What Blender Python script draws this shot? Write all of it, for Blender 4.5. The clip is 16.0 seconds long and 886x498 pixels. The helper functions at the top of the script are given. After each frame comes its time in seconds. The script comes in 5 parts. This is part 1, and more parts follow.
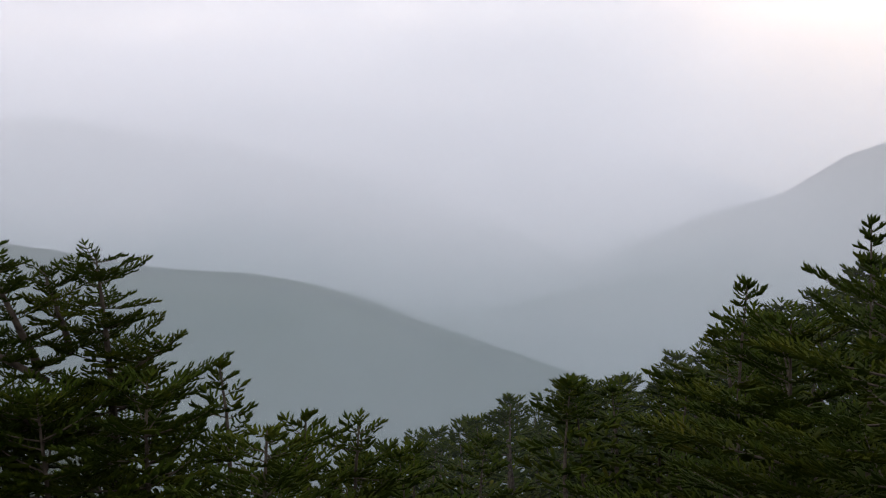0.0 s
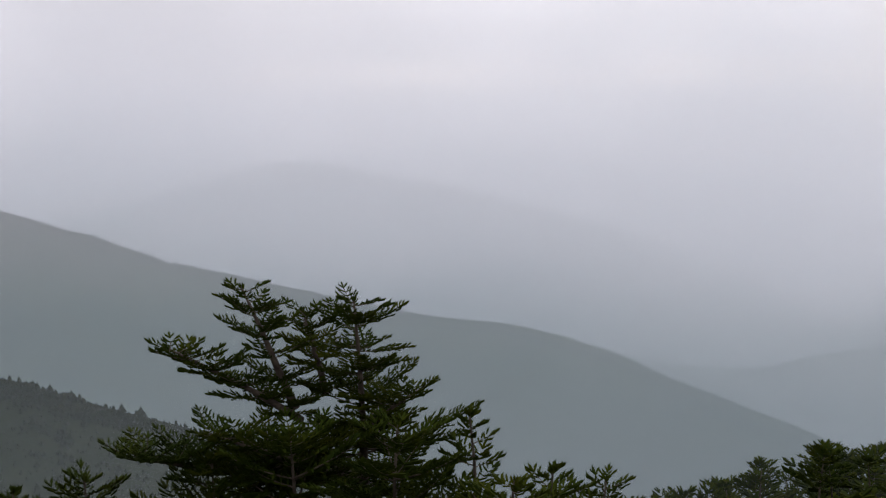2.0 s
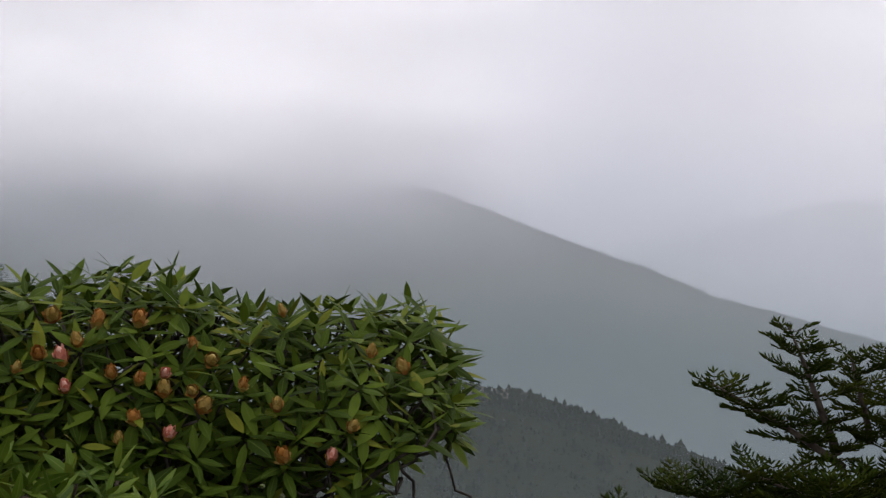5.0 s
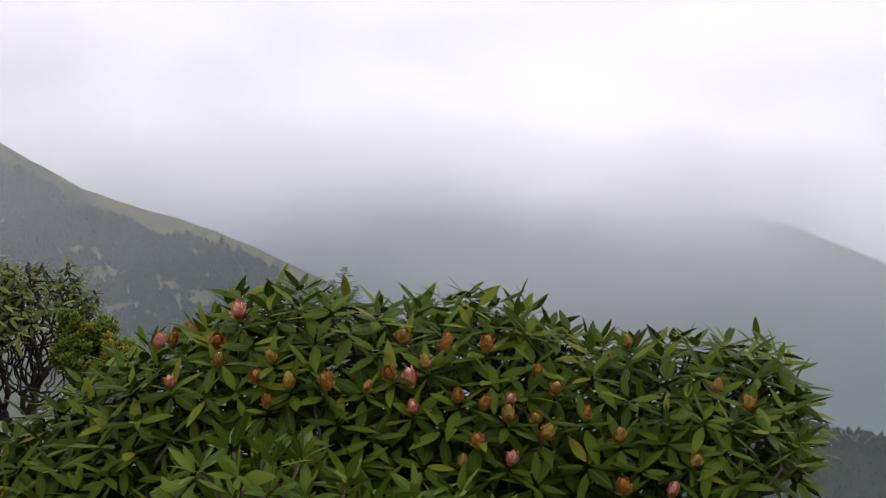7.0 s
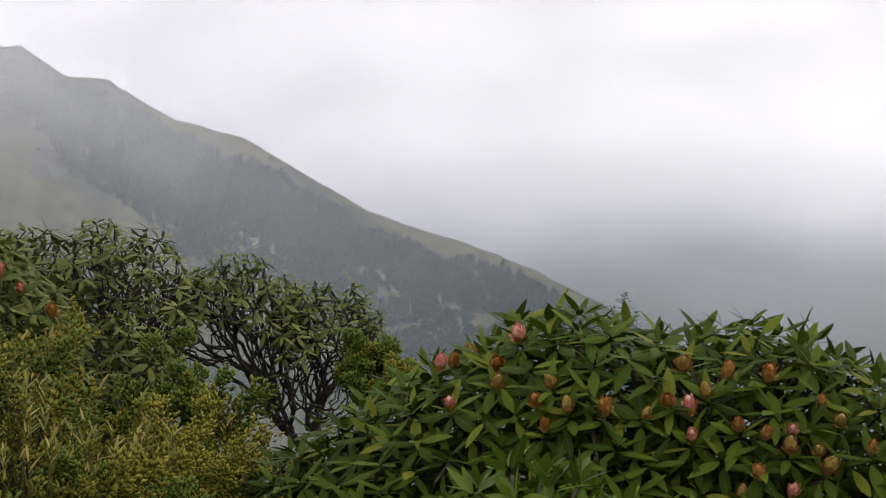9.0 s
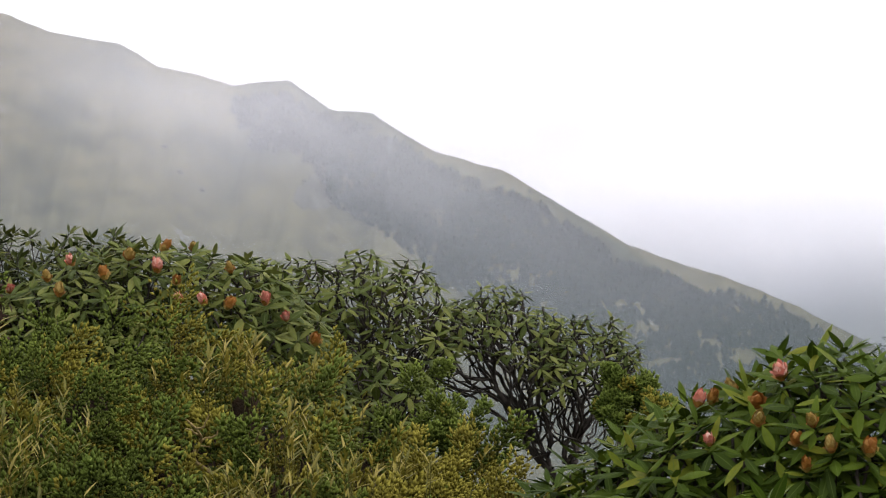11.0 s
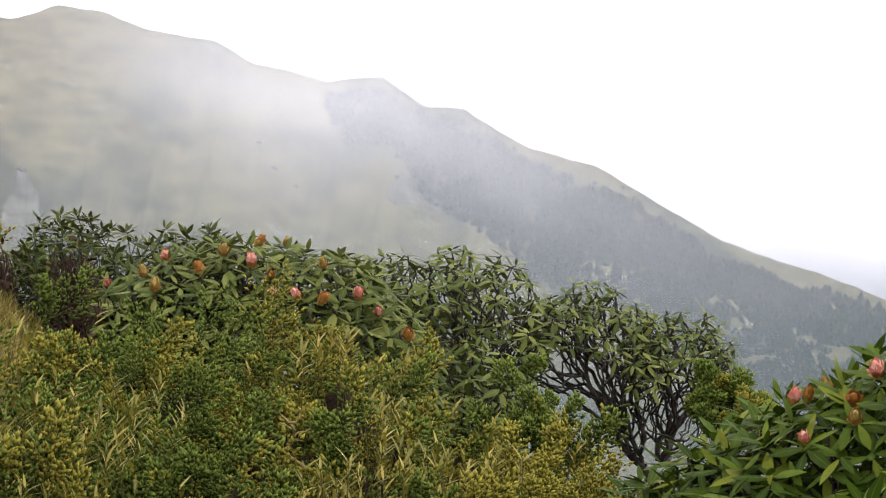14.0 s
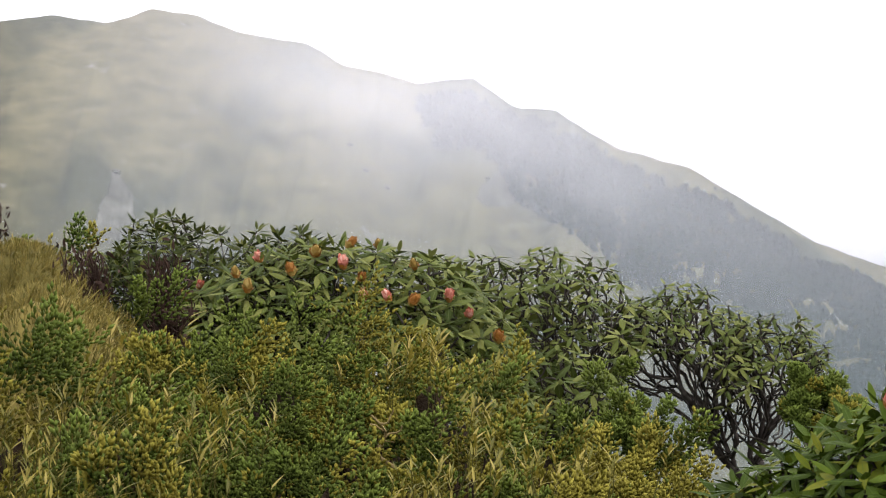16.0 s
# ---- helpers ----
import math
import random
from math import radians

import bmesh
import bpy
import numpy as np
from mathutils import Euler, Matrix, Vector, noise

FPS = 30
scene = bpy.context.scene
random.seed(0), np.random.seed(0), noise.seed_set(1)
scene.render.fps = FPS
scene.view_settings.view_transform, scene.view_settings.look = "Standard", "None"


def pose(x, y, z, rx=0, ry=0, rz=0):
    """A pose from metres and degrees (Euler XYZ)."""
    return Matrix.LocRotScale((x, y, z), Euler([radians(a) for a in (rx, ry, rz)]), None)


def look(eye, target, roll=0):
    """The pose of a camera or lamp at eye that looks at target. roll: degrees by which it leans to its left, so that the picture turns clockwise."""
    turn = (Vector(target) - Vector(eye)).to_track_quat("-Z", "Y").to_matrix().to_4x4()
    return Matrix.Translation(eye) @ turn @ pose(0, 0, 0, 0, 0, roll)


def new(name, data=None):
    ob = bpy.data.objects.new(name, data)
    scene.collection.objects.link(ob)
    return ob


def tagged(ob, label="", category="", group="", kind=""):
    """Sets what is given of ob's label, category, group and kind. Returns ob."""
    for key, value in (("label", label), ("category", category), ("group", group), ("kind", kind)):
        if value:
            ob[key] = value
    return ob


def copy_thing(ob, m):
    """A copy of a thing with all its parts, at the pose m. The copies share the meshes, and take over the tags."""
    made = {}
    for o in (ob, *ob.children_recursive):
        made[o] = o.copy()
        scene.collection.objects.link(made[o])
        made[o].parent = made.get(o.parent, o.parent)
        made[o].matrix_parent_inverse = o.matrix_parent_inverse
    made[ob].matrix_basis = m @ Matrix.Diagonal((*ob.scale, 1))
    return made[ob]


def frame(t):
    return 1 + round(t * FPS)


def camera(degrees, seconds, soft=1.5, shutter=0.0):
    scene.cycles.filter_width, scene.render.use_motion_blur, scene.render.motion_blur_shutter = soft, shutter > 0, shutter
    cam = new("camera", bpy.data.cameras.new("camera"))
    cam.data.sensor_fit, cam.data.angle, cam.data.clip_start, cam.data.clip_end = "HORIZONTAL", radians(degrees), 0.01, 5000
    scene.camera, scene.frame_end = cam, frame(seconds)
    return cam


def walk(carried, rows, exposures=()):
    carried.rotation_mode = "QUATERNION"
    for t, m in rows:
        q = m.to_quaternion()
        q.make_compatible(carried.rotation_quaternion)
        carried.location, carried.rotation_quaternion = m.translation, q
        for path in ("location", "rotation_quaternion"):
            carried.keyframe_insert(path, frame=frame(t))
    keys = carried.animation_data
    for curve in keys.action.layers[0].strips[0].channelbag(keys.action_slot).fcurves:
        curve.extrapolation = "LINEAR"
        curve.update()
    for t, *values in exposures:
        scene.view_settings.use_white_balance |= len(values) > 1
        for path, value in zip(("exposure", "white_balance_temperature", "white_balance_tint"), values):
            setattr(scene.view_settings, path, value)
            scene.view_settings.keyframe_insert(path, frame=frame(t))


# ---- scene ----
cam = camera(28.3, 16.0, 1.2, 0.1)
EYE = 1.65  # height of the lens over the ground underfoot

# seconds, heading (degrees to the left of +y), pitch, lean
PATH = [
    (0, -46.97, -10.76, -1.39), (0.5, -45.78, -10.26, -1.25), (1, -43.40, -9.40, -0.96), (1.5, -40.91, -8.98, -0.82),
    (2, -38.57, -8.91, -0.48), (2.5, -35.88, -8.90, -0.20), (3, -33.00, -8.80, -0.07), (3.5, -30.12, -8.51, -0.04),
    (4, -26.51, -8.43, 0.28), (4.2, -25.34, -8.32, 0.29), (6.3, -13.21, -6.93, 0.52), (6.5, -12.21, -6.87, 0.58),
    (7, -9.18, -6.85, 0.59), (7.5, -6.95, -6.66, 0.48), (8, -5.25, -6.31, 0.53), (8.5, -3.00, -6.19, 0.49),
    (9, 0.02, -6.13, 0.42), (9.5, 2.44, -5.86, 0.33), (10, 5.04, -5.31, 0.23), (10.2, 5.76, -5.16, 0.24),
    (12.3, 11.20, -5.20, -0.02), (12.5, 11.26, -5.20, -0.02), (13, 11.66, -5.22, -0.05), (13.5, 11.59, -5.23, -0.08),
    (14, 11.52, -5.24, 0.02), (14.5, 11.74, -5.23, -0.04), (15, 12.10, -5.24, -0.08), (15.5, 13.11, -5.17, -0.22),
    (16, 14.49, -5.18, -0.24),
]


def toward(az, el, r):
    """A place r metres off along the ground, at a heading and a height angle seen from the lens, in degrees."""
    a, e = radians(az), radians(el)
    return Vector((-r * math.sin(a), r * math.cos(a), EYE + r * math.tan(e)))


EXPOSURES = [(0.0, -0.75), (1.0, -1.0), (4.2, -1.0), (6.5, -0.7), (8.5, -0.72), (10.0, -0.70), (12.3, 0.09), (16.0, 0.09)]
walk(cam, [(t, look((0, 0, EYE), toward(az, el, 10), roll)) for t, az, el, roll in PATH], EXPOSURES)

# ---- light: an overcast evening sky, the sun low behind cloud ----
SUN_AZ, SUN_EL = -66.0, 24.0


def overcast_sky():
    world = bpy.data.worlds.new("overcast_sky")
    world.use_nodes = True
    scene.world = world
    nt = world.node_tree
    nt.nodes.clear()
    add = nt.nodes.new
    out, bg = add("ShaderNodeOutputWorld"), add("ShaderNodeBackground")
    sky = add("ShaderNodeTexSky")
    sky.sky_type, sky.sun_disc = "NISHITA", False
    sky.sun_elevation, sky.sun_rotation = radians(SUN_EL), radians(-SUN_AZ)
    coord, sep = add("ShaderNodeTexCoord"), add("ShaderNodeSeparateXYZ")
    nt.links.new(coord.outputs["Generated"], sep.inputs[0])
    # cloud brightens from the hazy rim up to the zenith
    ramp = add("ShaderNodeValToRGB")
    grow = add("ShaderNodeMapRange")
    grow.inputs["From Min"].default_value, grow.inputs["From Max"].default_value = -0.25, 0.75
    nt.links.new(sep.outputs["Z"], grow.inputs["Value"])
    nt.links.new(grow.outputs[0], ramp.inputs[0])
    e = ramp.color_ramp.elements
    e[0].position, e[0].color = 0.0, (0.66, 0.68, 0.76, 1)
    e[1].position, e[1].color = 1.0, (2.1, 2.07, 2.1, 1)
    for p, c in ((0.13, (0.84, 0.85, 0.95, 1)), (0.19, (1.26, 1.25, 1.37, 1)), (0.25, (1.95, 1.93, 2.06, 1)), (0.30, (2.3, 2.27, 2.4, 1)), (0.45, (2.3, 2.27, 2.35, 1))):
        k = e.new(p)
        k.color = c
    # soft cloud layers
    stretch = add("ShaderNodeMapping")
    stretch.inputs["Scale"].default_value = (2.2, 2.2, 8.0)
    cloud = add("ShaderNodeTexNoise")
    cloud.inputs["Scale"].default_value, cloud.inputs["Detail"].default_value = 2.6, 5.0
    cloud.inputs["Roughness"].default_value = 0.55
    nt.links.new(coord.outputs["Generated"], stretch.inputs[0])
    nt.links.new(stretch.outputs[0], cloud.inputs["Vector"])
    amount = add("ShaderNodeMapRange")
    amount.inputs["From Min"].default_value, amount.inputs["From Max"].default_value = 0.3, 0.7
    amount.inputs["To Min"].default_value, amount.inputs["To Max"].default_value = 0.74, 1.17
    nt.links.new(cloud.outputs["Fac"], amount.inputs["Value"])
    lit = add("ShaderNodeVectorMath")
    lit.operation = "SCALE"
    nt.links.new(ramp.outputs[0], lit.inputs[0])
    nt.links.new(amount.outputs[0], lit.inputs["Scale"])
    # the warm break in the cloud round the hidden sun
    glow_dir = (toward(-66, -2.0, 1) - Vector((0, 0, EYE))).normalized()
    near = add("ShaderNodeVectorMath")
    near.operation = "DOT_PRODUCT"
    near.inputs[1].default_value = glow_dir
    nt.links.new(coord.outputs["Generated"], near.inputs[0])
    glow = add("ShaderNodeMapRange")
    glow.interpolation_type = "SMOOTHSTEP"
    glow.inputs["From Min"].default_value, glow.inputs["From Max"].default_value = 0.964, 1.0
    nt.links.new(near.outputs["Value"], glow.inputs["Value"])
    warm = add("ShaderNodeVectorMath")
    warm.operation = "SCALE"
    warm.inputs[0].default_value = (1.75, 0.98, 0.20)
    nt.links.new(glow.outputs[0], warm.inputs["Scale"])
    # and the wider brightness of thinner cloud round it
    wide_dir = (toward(-58, 3.0, 1) - Vector((0, 0, EYE))).normalized()
    round_sun = add("ShaderNodeVectorMath")
    round_sun.operation = "DOT_PRODUCT"
    round_sun.inputs[1].default_value = wide_dir
    nt.links.new(coord.outputs["Generated"], round_sun.inputs[0])
    pale = add("ShaderNodeMapRange")
    pale.interpolation_type = "SMOOTHSTEP"
    pale.inputs["From Min"].default_value, pale.inputs["From Max"].default_value = 0.85, 0.99
    nt.links.new(round_sun.outputs["Value"], pale.inputs["Value"])
    thinner = add("ShaderNodeVectorMath")
    thinner.operation = "MULTIPLY_ADD"
    thinner.inputs[0].default_value = (0.58, 0.55, 0.50)
    nt.links.new(pale.outputs[0], thinner.inputs[1])
    nt.links.new(warm.outputs[0], thinner.inputs[2])
    # a long streak where the evening light comes through
    off = add("ShaderNodeMath")
    off.operation = "ADD"
    off.inputs[1].default_value = 0.056
    nt.links.new(sep.outputs["Z"], off.inputs[0])
    away = add("ShaderNodeMath")
    away.operation = "ABSOLUTE"
    nt.links.new(off.outputs[0], away.inputs[0])
    streak = add("ShaderNodeMapRange")
    streak.interpolation_type = "SMOOTHSTEP"
    streak.inputs["From Min"].default_value, streak.inputs["From Max"].default_value = 0.017, 0.0
    nt.links.new(away.outputs[0], streak.inputs["Value"])
    broken = add("ShaderNodeMapRange")
    broken.inputs["From Min"].default_value, broken.inputs["From Max"].default_value = 0.40, 0.62
    nt.links.new(cloud.outputs["Fac"], broken.inputs["Value"])
    some = add("ShaderNodeMath")
    some.operation = "MULTIPLY"
    nt.links.new(streak.outputs[0], some.inputs[0])
    nt.links.new(broken.outputs[0], some.inputs[1])
    seen = add("ShaderNodeMath")
    seen.operation = "MULTIPLY"
    nt.links.new(some.outputs[0], seen.inputs[0])
    nt.links.new(pale.outputs[0], seen.inputs[1])
    evening = add("ShaderNodeVectorMath")
    evening.operation = "MULTIPLY_ADD"
    evening.inputs[0].default_value = (1.05, 0.80, 0.50)
    nt.links.new(seen.outputs[0], evening.inputs[1])
    nt.links.new(thinner.outputs[0], evening.inputs[2])
    # a heavier bank of cloud beside it, over the long ridge
    bank_dir = (toward(-27, -3.0, 1) - Vector((0, 0, EYE))).normalized()
    beside = add("ShaderNodeVectorMath")
    beside.operation = "DOT_PRODUCT"
    beside.inputs[1].default_value = bank_dir
    nt.links.new(coord.outputs["Generated"], beside.inputs[0])
    heavy = add("ShaderNodeMapRange")
    heavy.interpolation_type = "SMOOTHSTEP"
    heavy.inputs["From Min"].default_value, heavy.inputs["From Max"].default_value = 0.962, 0.999
    heavy.inputs["To Min"].default_value, heavy.inputs["To Max"].default_value = 1.0, 0.60
    nt.links.new(beside.outputs["Value"], heavy.inputs["Value"])
    shaded = add("ShaderNodeVectorMath")
    shaded.operation = "SCALE"
    nt.links.new(lit.outputs[0], shaded.inputs[0])
    nt.links.new(heavy.outputs[0], shaded.inputs["Scale"])
    total = add("ShaderNodeVectorMath")
    total.operation = "ADD"
    nt.links.new(shaded.outputs[0], total.inputs[0])
    nt.links.new(evening.outputs[0], total.inputs[1])
    # a little of the blue sky comes through the cloud
    dim = add("ShaderNodeVectorMath")
    dim.operation = "SCALE"
    dim.inputs["Scale"].default_value = 0.10
    nt.links.new(sky.outputs[0], dim.inputs[0])
    mix = add("ShaderNodeMix")
    mix.data_type = "RGBA"
    mix.inputs[0].default_value = 0.93
    nt.links.new(dim.outputs[0], mix.inputs[6])
    nt.links.new(total.outputs[0], mix.inputs[7])
    nt.links.new(mix.outputs[2], bg.inputs["Color"])
    bg.inputs["Strength"].default_value = 1.0
    nt.links.new(bg.outputs[0], out.inputs[0])


overcast_sky()
sun = new("sun", bpy.data.lights.new("sun", "SUN"))
sun.data.energy, sun.data.angle, sun.data.color = 0.7, radians(25), (1.0, 0.93, 0.84)
sun.matrix_world = look(toward(SUN_AZ, SUN_EL, 100), (0, 0, EYE))


# ---- materials ----
def material(name, rough=0.7, spec=0.3):
    m = bpy.data.materials.new(name)
    m.use_nodes = True
    bsdf = m.node_tree.nodes["Principled BSDF"]
    bsdf.inputs["Roughness"].default_value = rough
    bsdf.inputs["Specular IOR Level"].default_value = spec
    return m, m.node_tree, bsdf


def ramp_node(nt, stops):
    n = nt.nodes.new("ShaderNodeValToRGB")
    e = n.color_ramp.elements
    e[0].position, e[0].color = stops[0][0], (*stops[0][1], 1)
    e[1].position, e[1].color = stops[-1][0], (*stops[-1][1], 1)
    for p, c in stops[1:-1]:
        k = e.new(p)
        k.color = (*c, 1)
    return n


def noise_node(nt, scale, detail=4.0, coord="Object", stretch=None, rough=0.55):
    tc, n = nt.nodes.new("ShaderNodeTexCoord"), nt.nodes.new("ShaderNodeTexNoise")
    n.inputs["Scale"].default_value, n.inputs["Detail"].default_value, n.inputs["Roughness"].default_value = scale, detail, rough
    if stretch:
        mp = nt.nodes.new("ShaderNodeMapping")
        mp.inputs["Scale"].default_value = stretch
        nt.links.new(tc.outputs[coord], mp.inputs[0])
        nt.links.new(mp.outputs[0], n.inputs["Vector"])
    else:
        nt.links.new(tc.outputs[coord], n.inputs["Vector"])
    return n


def mixed(nt, fac, a, b):
    n = nt.nodes.new("ShaderNodeMix")
    n.data_type = "RGBA"
    for socket, value in ((n.inputs[0], fac), (n.inputs[6], a), (n.inputs[7], b)):
        if isinstance(value, bpy.types.NodeSocket):
            nt.links.new(value, socket)
        elif isinstance(value, tuple):
            socket.default_value = (*value, 1)
        else:
            socket.default_value = value
    return n.outputs[2]


def ranged(nt, value, a, b, c=0.0, d=1.0):
    n = nt.nodes.new("ShaderNodeMapRange")
    for key, v in (("From Min", a), ("From Max", b), ("To Min", c), ("To Max", d)):
        n.inputs[key].default_value = v
    nt.links.new(value, n.inputs["Value"])
    return n.outputs[0]


def math_node(nt, op, a, b):
    n = nt.nodes.new("ShaderNodeMath")
    n.operation = op
    for socket, value in zip(n.inputs, (a, b)):
        if isinstance(value, bpy.types.NodeSocket):
            nt.links.new(value, socket)
        else:
            socket.default_value = value
    return n.outputs[0]


def bumped(nt, bsdf, height, strength, distance):
    n = nt.nodes.new("ShaderNodeBump")
    n.inputs["Strength"].default_value, n.inputs["Distance"].default_value = strength, distance
    nt.links.new(height, n.inputs["Height"])
    nt.links.new(n.outputs[0], bsdf.inputs["Normal"])


def own_random(nt):
    """A number for each loose piece, whether it is an object of its own or an island of a mesh."""
    a, b = nt.nodes.new("ShaderNodeObjectInfo"), nt.nodes.new("ShaderNodeNewGeometry")
    return math_node(nt, "FRACT", math_node(nt, "ADD", a.outputs["Random"], b.outputs["Random Per Island"]), 0.0)


def leaf_material(name, stops, rib, rough=0.42, spec=0.45, glow=0.12, freckle=0.35):
    m, nt, bsdf = material(name, rough, spec)
    tone = ramp_node(nt, stops)
    nt.links.new(own_random(nt), tone.inputs[0])
    uv, sep = nt.nodes.new("ShaderNodeUVMap"), nt.nodes.new("ShaderNodeSeparateXYZ")
    nt.links.new(uv.outputs[0], sep.inputs[0])
    off = math_node(nt, "ABSOLUTE", math_node(nt, "SUBTRACT", sep.outputs["X"], 0.5), 0.0)
    ribbed = mixed(nt, ranged(nt, off, 0.0, 0.07, 0.75, 0.0), tone.outputs[0], rib)
    spots = noise_node(nt, 55.0, 3.0)
    dark = tuple(v * 0.55 for v in stops[0][1])
    worn = mixed(nt, ranged(nt, spots.outputs["Fac"], 0.45, 0.75, 0.0, freckle), ribbed, dark)
    nt.links.new(worn, bsdf.inputs["Base Color"])
    veins = nt.nodes.new("ShaderNodeTexWave")
    veins.inputs["Scale"].default_value, veins.inputs["Distortion"].default_value = 9.0, 1.5
    nt.links.new(uv.outputs[0], veins.inputs["Vector"])
    bumped(nt, bsdf, veins.outputs["Fac"], 0.25, 0.002)
    if glow:
        thin, add = nt.nodes.new("ShaderNodeBsdfTranslucent"), nt.nodes.new("ShaderNodeMixShader")
        nt.links.new(worn, thin.inputs["Color"])
        add.inputs[0].default_value = glow
        nt.links.new(bsdf.outputs[0], add.inputs[1])
        nt.links.new(thin.outputs[0], add.inputs[2])
        nt.links.new(add.outputs[0], nt.nodes["Material Output"].inputs["Surface"])
    return m


def mottled(name, stops, scale, rough=0.85, spec=0.2, bump=0.5, depth=0.01, random=0.0, detail=5.0):
    m, nt, bsdf = material(name, rough, spec)
    n = noise_node(nt, scale, detail)
    fac = ranged(nt, n.outputs["Fac"], 0.3, 0.7)
    if random:
        fac = mixed(nt, random, fac, own_random(nt))
    tone = ramp_node(nt, stops)
    nt.links.new(fac, tone.inputs[0])
    nt.links.new(tone.outputs[0], bsdf.inputs["Base Color"])
    if bump:
        bumped(nt, bsdf, noise_node(nt, scale * 5, 4.0).outputs["Fac"], bump, depth)
    return m


M_RHODO = leaf_material("rhododendron_leaf", [(0.0, (0.026, 0.045, 0.004)), (0.45, (0.052, 0.086, 0.007)), (0.85, (0.098, 0.142, 0.012)), (1.0, (0.175, 0.182, 0.018))], (0.10, 0.14, 0.028), rough=0.58, spec=0.10, freckle=0.25)
M_RHODO_YOUNG = leaf_material("young_rhododendron_leaf", [(0.0, (0.045, 0.085, 0.008)), (0.5, (0.085, 0.14, 0.012)), (1.0, (0.16, 0.21, 0.025))], (0.17, 0.21, 0.05), rough=0.5, spec=0.16)
M_RHODO_DULL = leaf_material("weathered_rhododendron_leaf", [(0.0, (0.044, 0.064, 0.012)), (0.5, (0.100, 0.125, 0.024)), (1.0, (0.20, 0.212, 0.055))], (0.16, 0.19, 0.08), rough=0.6, spec=0.12)
M_RHODO_DARK = leaf_material("dark_small_rhododendron_leaf", [(0.0, (0.022, 0.032, 0.006)), (0.6, (0.055, 0.072, 0.012)), (1.0, (0.11, 0.115, 0.022))], (0.10, 0.11, 0.03), rough=0.6, spec=0.12)
M_BAMBOO = leaf_material("dwarf_bamboo_leaf", [(0.0, (0.11, 0.112, 0.013)), (0.4, (0.205, 0.180, 0.020)), (0.75, (0.31, 0.25, 0.037)), (1.0, (0.44, 0.35, 0.09))], (0.30, 0.24, 0.04), rough=0.6, glow=0.2)
M_GRASS = leaf_material("tawny_grass_blade", [(0.0, (0.11, 0.098, 0.015)), (0.5, (0.215, 0.172, 0.033)), (1.0, (0.34, 0.265, 0.065))], (0.28, 0.22, 0.06), rough=0.7, glow=0.15)


def shoot_material(name, inner_shaded, young, tip):
    """Scaly shoots: dark older growth at the base, with the plume's inner shade painted in, greener along the shoot,
    pale new growth at the tip.
    """
    m, nt, bsdf = material(name, 0.8, 0.06)
    uv, sep = nt.nodes.new("ShaderNodeUVMap"), nt.nodes.new("ShaderNodeSeparateXYZ")
    nt.links.new(uv.outputs[0], sep.inputs[0])
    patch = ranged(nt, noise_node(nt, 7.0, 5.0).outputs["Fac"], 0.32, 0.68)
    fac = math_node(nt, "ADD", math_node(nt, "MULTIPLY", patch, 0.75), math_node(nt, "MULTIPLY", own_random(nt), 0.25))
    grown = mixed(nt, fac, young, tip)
    aged_and_shaded = mixed(nt, ranged(nt, sep.outputs["Y"], 0.12, 0.85), inner_shaded, grown)
    nt.links.new(aged_and_shaded, bsdf.inputs["Base Color"])
    return m


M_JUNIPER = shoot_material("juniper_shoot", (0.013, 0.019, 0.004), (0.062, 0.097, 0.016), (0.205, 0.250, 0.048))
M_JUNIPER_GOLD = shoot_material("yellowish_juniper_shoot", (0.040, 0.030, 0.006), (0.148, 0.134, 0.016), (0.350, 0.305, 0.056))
M_FIR = mottled("fir_needle", [(0.0, (0.008, 0.016, 0.002)), (0.5, (0.021, 0.032, 0.003)), (0.85, (0.043, 0.050, 0.004)), (1.0, (0.070, 0.063, 0.006))], 1.6, 0.85, 0.04, 0.0, random=0.3)
M_FIR_FAR = mottled("far_fir_needle", [(0.0, (0.009, 0.014, 0.007)), (0.6, (0.017, 0.023, 0.011)), (1.0, (0.030, 0.035, 0.015))], 0.05, 0.9, 0.05, 0.0, random=0.5)
M_BARK = mottled("grey_brown_bark", [(0.0, (0.055, 0.042, 0.033)), (0.5, (0.115, 0.092, 0.075)), (1.0, (0.21, 0.185, 0.16))], 28.0, 0.9, 0.1, 0.7, 0.004)
M_LIMB = mottled("dark_grey_limb_bark", [(0.0, (0.018, 0.014, 0.012)), (0.5, (0.045, 0.037, 0.032)), (1.0, (0.105, 0.092, 0.083))], 22.0, 0.9, 0.1, 0.7, 0.004)
M_FIRBARK = mottled("dark_fir_bark", [(0.0, (0.030, 0.024, 0.019)), (1.0, (0.10, 0.08, 0.065))], 14.0, 0.9, 0.1, 0.7, 0.01)
M_CANE = mottled("olive_cane", [(0.0, (0.05, 0.05, 0.012)), (1.0, (0.12, 0.11, 0.03))], 20.0, 0.8, 0.1, 0.0)
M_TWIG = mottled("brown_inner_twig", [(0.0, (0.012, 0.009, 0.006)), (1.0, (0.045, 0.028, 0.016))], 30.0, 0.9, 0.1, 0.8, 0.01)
M_DEAD = mottled("dead_red_brown_twig", [(0.0, (0.022, 0.013, 0.010)), (1.0, (0.075, 0.045, 0.034))], 25.0, 0.9, 0.1, 0.5, 0.004, random=0.4)
M_BUD_TAN = mottled("tan_bud_scale", [(0.0, (0.19, 0.12, 0.028)), (0.6, (0.39, 0.25, 0.065)), (1.0, (0.60, 0.48, 0.19))], 60.0, 0.6, 0.2, 0.0, random=0.6)
